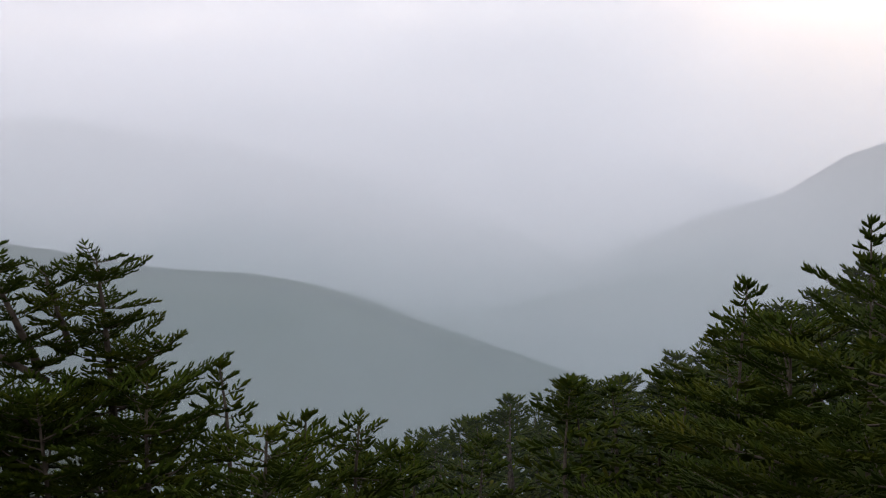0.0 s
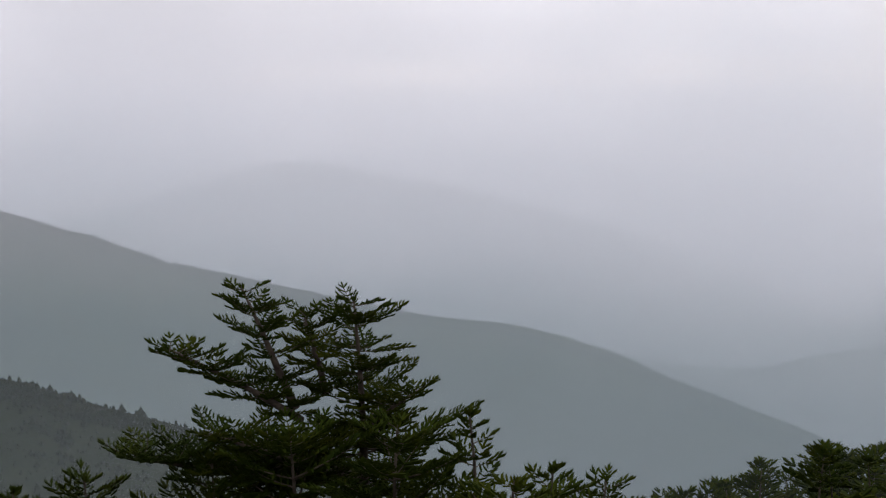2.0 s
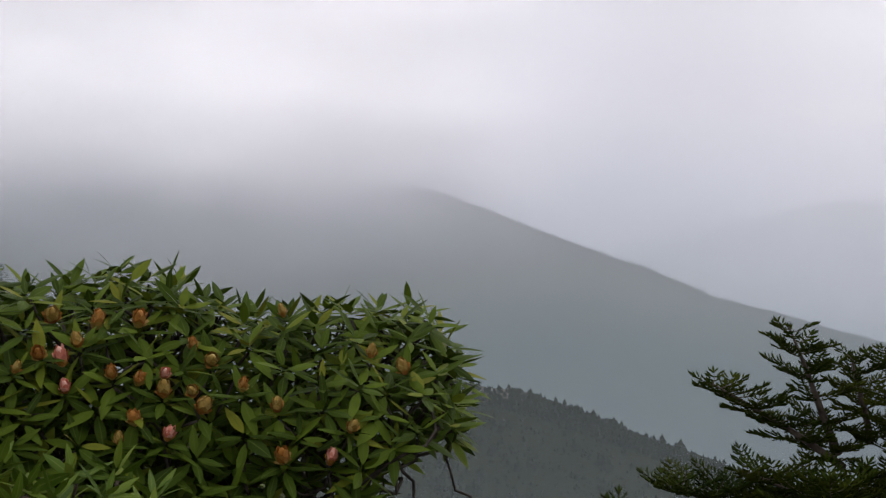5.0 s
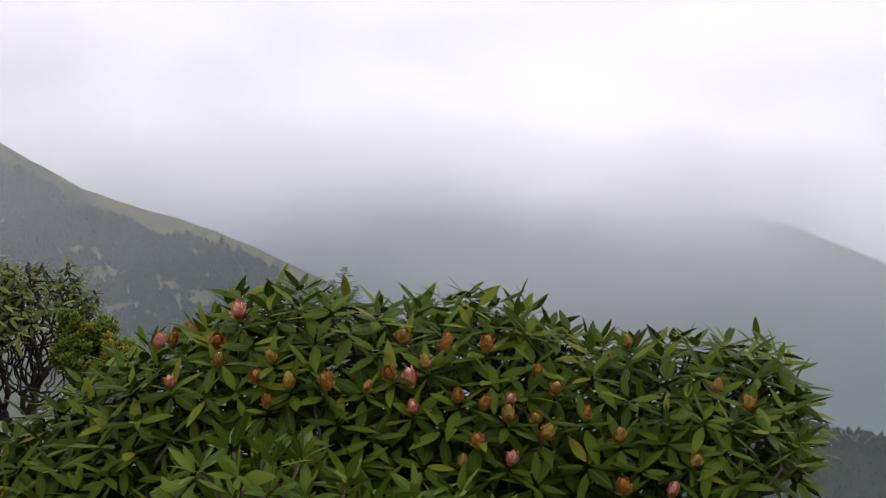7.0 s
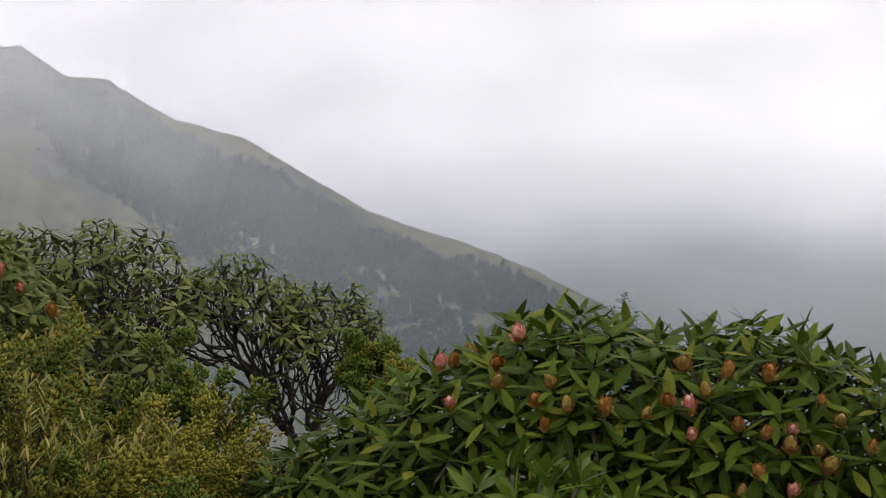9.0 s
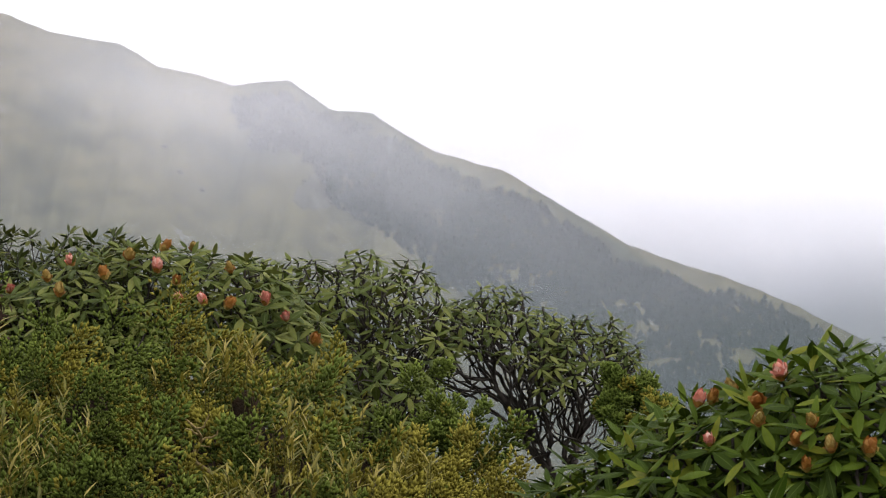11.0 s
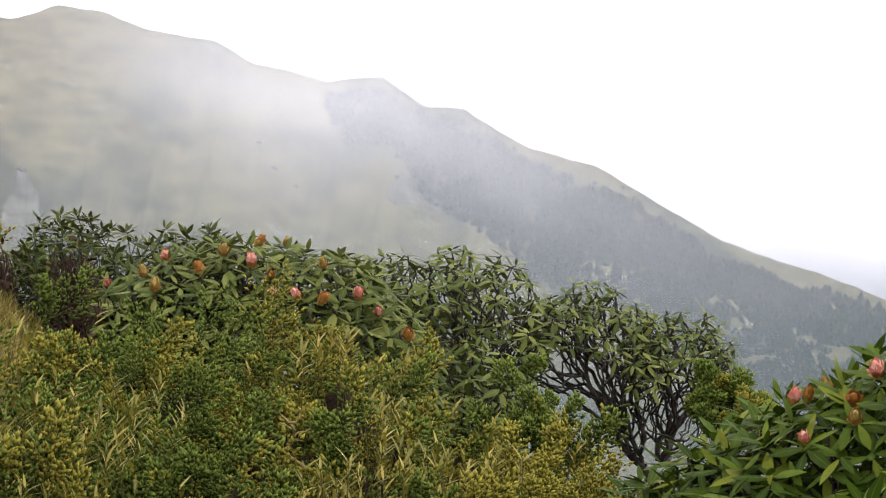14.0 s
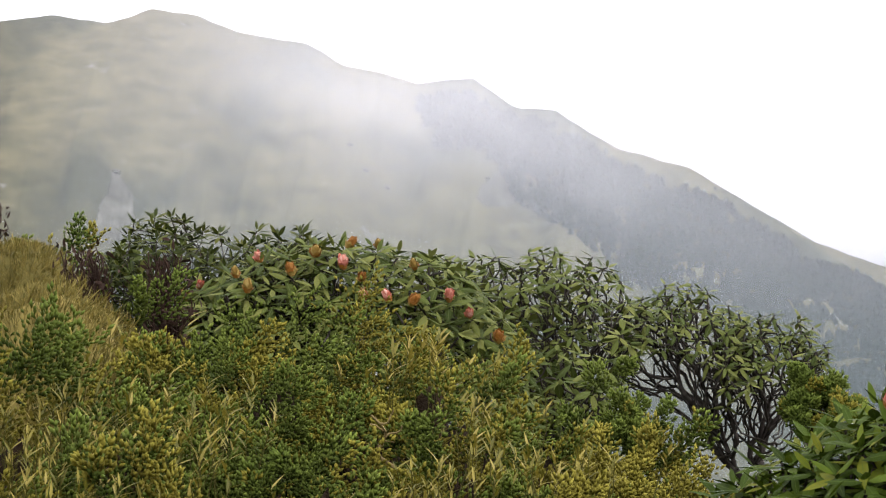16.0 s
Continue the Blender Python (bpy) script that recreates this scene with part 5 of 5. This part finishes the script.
def fir(leaders, label, reach=0.5, most=1.4, size=0.075, lift=0.3, twig=None, shown=2.0, steep=0.5, start=0.05, step=0.03, coarse_size=0.21, wild=0.25):
    """A fir: leaders, each a way from its fork to its top (first: the trunk, from the ground), with boughs all round, longer farther down."""
    base = np.array(leaders[0][0], float)
    owner = thing("fir_tree", base, label, "tree", "firs on the slope")
    wood, limbs, fine, coarse = Heap(), Heap(), [], []
    for n, (a, b, thick, *own) in enumerate(leaders):
        grow = own[0] if own else reach
        a, b = np.array(a, float), np.array(b, float)
        w = bent_way(a, b, 0.012 * np.linalg.norm(b - a), 9)
        wood.put(*tube(w, np.linspace(thick, 0.006, 9), 9))
        total = np.linalg.norm(b - a)
        d, phi = 0.03, rng.uniform(0, 6.28)
        while d < total * 0.95:
            tier = max(0.03, round(d / 0.19) * 0.19 + rng.normal(0, 0.028)) if d > 0.25 else d
            s = 1 - min(tier, 0.97 * total) / total
            at = np.array([np.interp(s, np.linspace(0, 1, 9), w[:, k]) for k in range(3)])
            near = d < shown
            long = min(start * min(1.0, 0.4 + 4 * d) + grow * d, most) * rng.uniform(0.6, 1.0 + wild)
            rise = steep * math.exp(-d / 0.7) + rng.normal(0.06, 0.12)
            axis = bough(at, np.array([math.cos(phi), math.sin(phi), rise]), long, fine if near else coarse, lift, size if near else max(coarse_size, size), coarse if near and long > 0.45 else None)
            limbs.put(*tube(axis[::2], np.linspace(0.003 + 0.008 * long, 0.002, len(axis[::2])), 4))
            phi += 2.399 + rng.normal(0, 0.2)
            d += step * (1 + 0.5 * d) * rng.uniform(0.7, 1.3) * (1 if near else 1.7)
        for lean in (-0.25, 0.0, 0.25):
            fine.append((b - unit(b - a) * size * 0.5, unit(unit(b - a) + [lean, -lean, 0]), size))
    part("trunk", Heap_moved(wood, base, "trunk"), M_FIRBARK, owner)
    tagged(part("boughwork", Heap_moved(limbs, base, "boughwork"), M_FIRBARK, owner), kind="stuff")
    needles_of(fine, twig or TWIG, base, owner)
    if coarse:
        needles_of(coarse, TWIG_COARSE, base, owner)
    return owner


def on_ground(az, r):
    x, y = polar(az, r)
    return (float(x), float(y), float(ground_height(x, y)) - 0.1)


trunk_top = toward(-35.6, -10.5, 12)
fir([(on_ground(-35.3, 12.0), trunk_top, 0.09), (toward(-33.6, -14.0, 12), toward(-31.9, -10.0, 11.9), 0.035, 0.12), (toward(-34.6, -13.6, 12.1), toward(-33.9, -10.8, 12.2), 0.03, 0.2), (toward(-33.8, -14.4, 11.9), toward(-29.4, -11.9, 11.7), 0.03, 0.08),
     (toward(-35.2, -15.2, 12), toward(-37.9, -13.4, 11.8), 0.025, 0.12), (toward(-35.2, -16.4, 12), toward(-27.8, -15.3, 11.5), 0.03, 0.25), (toward(-35.2, -16.2, 11.9), toward(-30.6, -14.7, 11.3), 0.025, 0.3)],
    "dark green fir with several tops and flat upswept boughs", reach=0.36, most=1.0, shown=1.9, start=0.22, step=0.024, lift=0.14, wild=0.3, steep=0.3, size=0.055, coarse_size=0.15)
SMALL_FIRS = [(-39.4, -14.2, 11.5, 0.36, 0.04, "young fir with thin upright shoots beside the larger fir"), (-42.2, -16.0, 11.0, 0.5, 0.1, "young fir top on the slope"), (-44.0, -16.3, 12.0, 0.7, 0.12, "young fir top on the slope"), (-26.6, -15.9, 12.5, 0.6, 0.2, "low fir with a flat bushy top"),
              (-40.9, -16.4, 10.0, 0.8, 0.12, "young fir top on the slope"), (-24.3, -16.1, 14.0, 0.3, 0.05, "small fir top down the slope"),
              (-62.6, -12.0, 9.6, 0.62, 0.4, "tall fir with heavy drooping yellow-green boughs"), (-57.0, -11.9, 15.0, 0.32, 0.05, "slender pointed fir on the slope"), (-60.9, -9.9, 14.0, 0.2, 0.05, "fir with bent bare top shoots"), 
              (-58.4, -13.2, 10.5, 0.6, 0.3, "bushy fir with spreading yellow-green boughs"), (-64.5, -9.0, 13.0, 0.5, 0.2, "dark fir behind the yellow-green boughs"), 
              (-33.4, -14.8, 11.2, 0.8, 0.2, "dense young fir under the larger fir"), (-37.0, -14.6, 11.2, 0.75, 0.2, "dense young fir under the larger fir"), (-30.8, -15.6, 11.4, 0.7, 0.2, "dense young fir under the larger fir")]
for az, el, r, wide, start, label in SMALL_FIRS:
    fir([(on_ground(az, r), toward(az, el, r), 0.045)], label, reach=wide, most=1.45, start=start, shown=0.9 if el < -13.5 else 1.7, size=0.068 if r < 13 else 0.08, coarse_size=0.135, step=0.025 if wide > 0.4 else 0.032, lift=0.16 if r > 10.6 else 0.08, wild=0.2)

# the wood on the spur: firs built once and set out by the dozen
far_fir = []
for seed in range(3):
    f0 = fir([((0, 0, 0), (0.1, 0.05, 5.0), 0.11)], "dark fir in the wood on the spur", reach=0.36 + 0.06 * seed, most=1.35, size=0.2, twig=TWIG_COARSE, shown=0.8, lift=0.15, step=0.05, start=0.25, coarse_size=0.40)
    tagged(f0, group="firs of the spur wood")
    far_fir.append(f0)
SKYLINE = np.array([(-43.5, -17.6), (-44.9, -16.9), (-46.2, -16.7), (-47.3, -16.3), (-48.3, -16.3), (-49.1, -15.8), (-49.7, -15.5), (-50.6, -15.4), (-51.4, -15.0), (-52.1, -15.3), (-53.0, -15.0), (-53.6, -15.3), (-54.5, -14.3), (-56.2, -13.6), (-58.2, -12.6), (-60.0, -11.8), (-61.5, -10.8), (-66, -9.5), (-76, -7.5)])[::-1]
placed_firs, tries = 0, 0
while placed_firs < 190 and tries < 9000:
    tries += 1
    az = float(rng.uniform(-72, -43.5))
    under = float(rng.uniform(0, 1)) ** 1.6 * 3.4 if placed_firs > 45 else float(rng.uniform(0.0, 0.35))
    el, r = float(np.interp(az, SKYLINE[:, 0], SKYLINE[:, 1])) - under, float(42 + 80 * rng.uniform(0, 1) ** 1.4)
    x, y, z = on_ground(az, r)
    tall = toward(az, el, r).z - z
    if not 2.6 < tall < 10.5:
        continue
    wide = rng.uniform(0.8, 1.25)
    m = Matrix.LocRotScale((x, y, z), Euler((rng.normal(0, 0.03), rng.normal(0, 0.03), rng.uniform(0, 6.28))), None) @ Matrix.Diagonal((tall / 5.0 * wide, tall / 5.0 * wide, tall / 5.0, 1))
    ob = far_fir[placed_firs] if placed_firs < 3 else copy_thing(far_fir[placed_firs % 3], Matrix.Identity(4))
    ob.matrix_basis = m
    placed_firs += 1


# ---- far woods: many small conifers on the mountainsides ----
def conifer_shape():
    v, f = [], []
    for low, high, wide in ((0.0, 0.55, 0.44), (0.25, 0.8, 0.40), (0.5, 1.0, 0.28)):
        n = len(v)
        for k in range(6):
            a = k * 1.047 + low * 5
            w = wide * (1.0 if k % 2 else 0.72)
            v.append((w * math.cos(a), w * math.sin(a), low + (0.06 if k % 2 else 0)))
        v.append((0, 0, high))
        f += [(n + k, n + (k + 1) % 6, n + 6) for k in range(6)]
    return np.array(v), np.array(f)


CONIFER = conifer_shape()


def far_wood(name, height, az, r, tall, label, keep=None):
    x, y = polar(az, r)
    z = height(az, r, x, y)
    if keep is not None:
        el = np.degrees(np.arctan2(z - EYE, r))
        some = keep(az, el, r)
        x, y, z, tall = x[some], y[some], z[some], tall[some]
    s = tall * rng.uniform(0.8, 1.2, len(x))
    turn = rng.uniform(0, 6.28, len(x))
    c, d, o = np.cos(turn) * s, np.sin(turn) * s, 0 * s
    fr = np.stack([np.stack([c, -d, o, x], -1), np.stack([d, c, o, y], -1), np.stack([o, o, s, z - 0.3], -1)], 1)
    v, f, _ = many(*CONIFER, fr)
    return tagged(part(name, mesh_of(name, v, f, smooth=False), M_FIR_FAR), label, "woods", kind="stuff")


def hill_keep(az, el, r):
    depth = crest_line(HILL, az) - el
    ragged = fbm(az / 1.6, el / 0.8, 4, 91)
    belt = (depth > 0.55 + 0.4 * ragged) & (depth < np.interp(az, [-6, 2, 8, 12, 16], [5.5, 5.0, 4.2, 3.2, 0.6]) + 1.2 * ragged)
    clear = (fbm(az / 1.3 + 4, el / 0.35, 4, 95) > 0.27) & (depth > 2.1) & (az < 7)
    stray = (rng.random(len(az)) < 0.006) & (depth > 0.18) & (depth < 1.0)
    return (belt & ~clear & (az < 16.5)) | (stray & (az < 12.5))


n = 42000
far_wood("far_hill_firs", hill_height, rng.uniform(-9, 24, n), rng.uniform(480, 822, n), rng.uniform(2.4, 4.8, n), "dark fir wood in a belt across the grassy hillside", hill_keep)
n = 13000
spur_az = rng.uniform(-36, -6, n)
far_wood("far_spur_firs", spur_height, spur_az, np.where(rng.random(n) < 0.3, rng.uniform(785, 801, n), rng.uniform(560, 801, n)), (rng.gamma(3.0, 0.45, n) + 1.0) * (0.7 + 0.9 * np.clip(fbm(spur_az / 0.5, spur_az * 0.1, 3, 19) + 0.2, 0, 1)), "close dark fir wood on the valley spur")
n = 3000
far_wood("far_ridge_firs", ridge_height, rng.uniform(-58, 0, n), rng.uniform(1880, 1903, n), np.minimum(rng.gamma(3.0, 0.7, n) + 0.8, 4.5), "dim woods along the long ridge")


# ---- trees and rocks on the hill ----
def seen_on(height, az, el, r0, r1):
    """Where a mountainside first shows at a height angle."""
    r = np.linspace(r0, r1, 900)
    x, y = polar(np.full(900, az), r)
    z = height(np.full(900, az), r, x, y)
    e = np.degrees(np.arctan2(z - EYE, r))
    hits = np.flatnonzero(e >= el)
    i = hits[0] if len(hits) else int(e.argmax())
    return np.array([x[i], y[i], z[i]])


for az, el, tall in ((-5.95, -8.35, 12.5), (-6.35, -8.6, 8.0), (-5.6, -8.4, 7.0), (-6.9, -8.9, 7.0)):
    p = seen_on(hill_height, az, el, 500, 822)
    ob = copy_thing(far_fir[0], Matrix.Identity(4))
    ob.matrix_basis = Matrix.LocRotScale(Vector(p), Euler((0, 0, az)), None) @ Matrix.Diagonal((tall / 5.0 * 1.5, tall / 5.0 * 1.5, tall / 5.0, 1))
    tagged(ob, "lone wind-shaped tree at the hill's foot", group="lone trees on the hill")


def rock(place, size, flat, seed, label):
    bm = bmesh.new()
    bmesh.ops.create_icosphere(bm, subdivisions=3, radius=1.0)
    for v in bm.verts:
        d = v.co.normalized()
        k = 1 + 0.45 * noise.fractal(d * 1.7 + Vector((seed, 0, 0)), 1.0, 2.0, 4) - 0.25 * abs(noise.noise(d * 3.1 + Vector((0, seed, 0))))
        v.co = Vector((d.x * k * size, d.y * k * size * 0.8, d.z * k * size * flat))
    me = bpy.data.meshes.new("rock")
    bm.to_mesh(me)
    bm.free()
    me.materials.append(M_ROCK)
    ob = new("rock", me)
    ob.location = place
    ob.rotation_euler = (rng.normal(0, 0.2), rng.normal(0, 0.2), rng.uniform(0, 6.28))
    return tagged(ob, label, "rock", "rocks on the mountainsides")


def bare_patch(name, height, az0, az1, el0, el1, r0, r1, seed, label):
    """A bare streak of scree that lies on a mountainside, ragged at its rim."""
    az = np.linspace(az0, az1, 40)
    rows = []
    for el in np.linspace(el0, el1, 40):
        rows.append([seen_on(height, float(a), float(el), r0, r1) for a in az])
    p = np.array(rows)
    A, E = np.meshgrid(np.linspace(-1, 1, 40), np.linspace(-1, 1, 40))
    inside = np.hypot(A * (1.25 + 0.7 * E), E) + 0.45 * fbm(A * 2.2 + seed, E * 2.2, 4, seed) < 0.9
    p[:, :, 2] += np.where(inside, 0.5 + 0.5 * fbm(A * 9, E * 9, 3, seed + 2), -3.0)
    i = np.arange(1600).reshape(40, 40)
    f = np.stack([i[:-1, :-1], i[:-1, 1:], i[1:, 1:], i[1:, :-1]], -1).reshape(-1, 4)
    f = f[inside.ravel()[f].any(1)]
    return tagged(part(name, mesh_of(name, p.reshape(-1, 3), f), M_ROCK), label, "scree", kind="structure")


bare_patch("scree_1", hill_height, 24.2, 25.9, -5.2, -2.5, 360, 822, 3, "grey scree streak down the grassy hillside")
bare_patch("scree_2", hill_height, 11.9, 13.6, -3.9, -2.7, 400, 822, 8, "pale broken rock on the hillside")
bare_patch("scree_3", spur_height, -24.0, -20.6, -12.75, -11.7, 480, 800, 5, "pale landslip scar on the wooded spur")
ROCKS = [(-0.9, -8.7, 2.6), (-1.3, -8.75, 1.6), (-2.2, -8.6, 2.2), (-2.7, -8.75, 2.0), (0.4, -8.2, 1.5), (13.0, -2.9, 1.6), (12.2, -3.6, 1.4), (17.5, -1.8, 1.8), (17.0, -2.6, 1.6), (16.3, -3.2, 1.5), (25.0, -2.6, 2.2), (24.5, -4.2, 2.0)]
for n, (az, el, size) in enumerate(ROCKS):
    rock(seen_on(hill_height, az, el, 400, 822), size, 0.6, n * 3.7, "pale weathered rock outcrop on the grassy hillside")
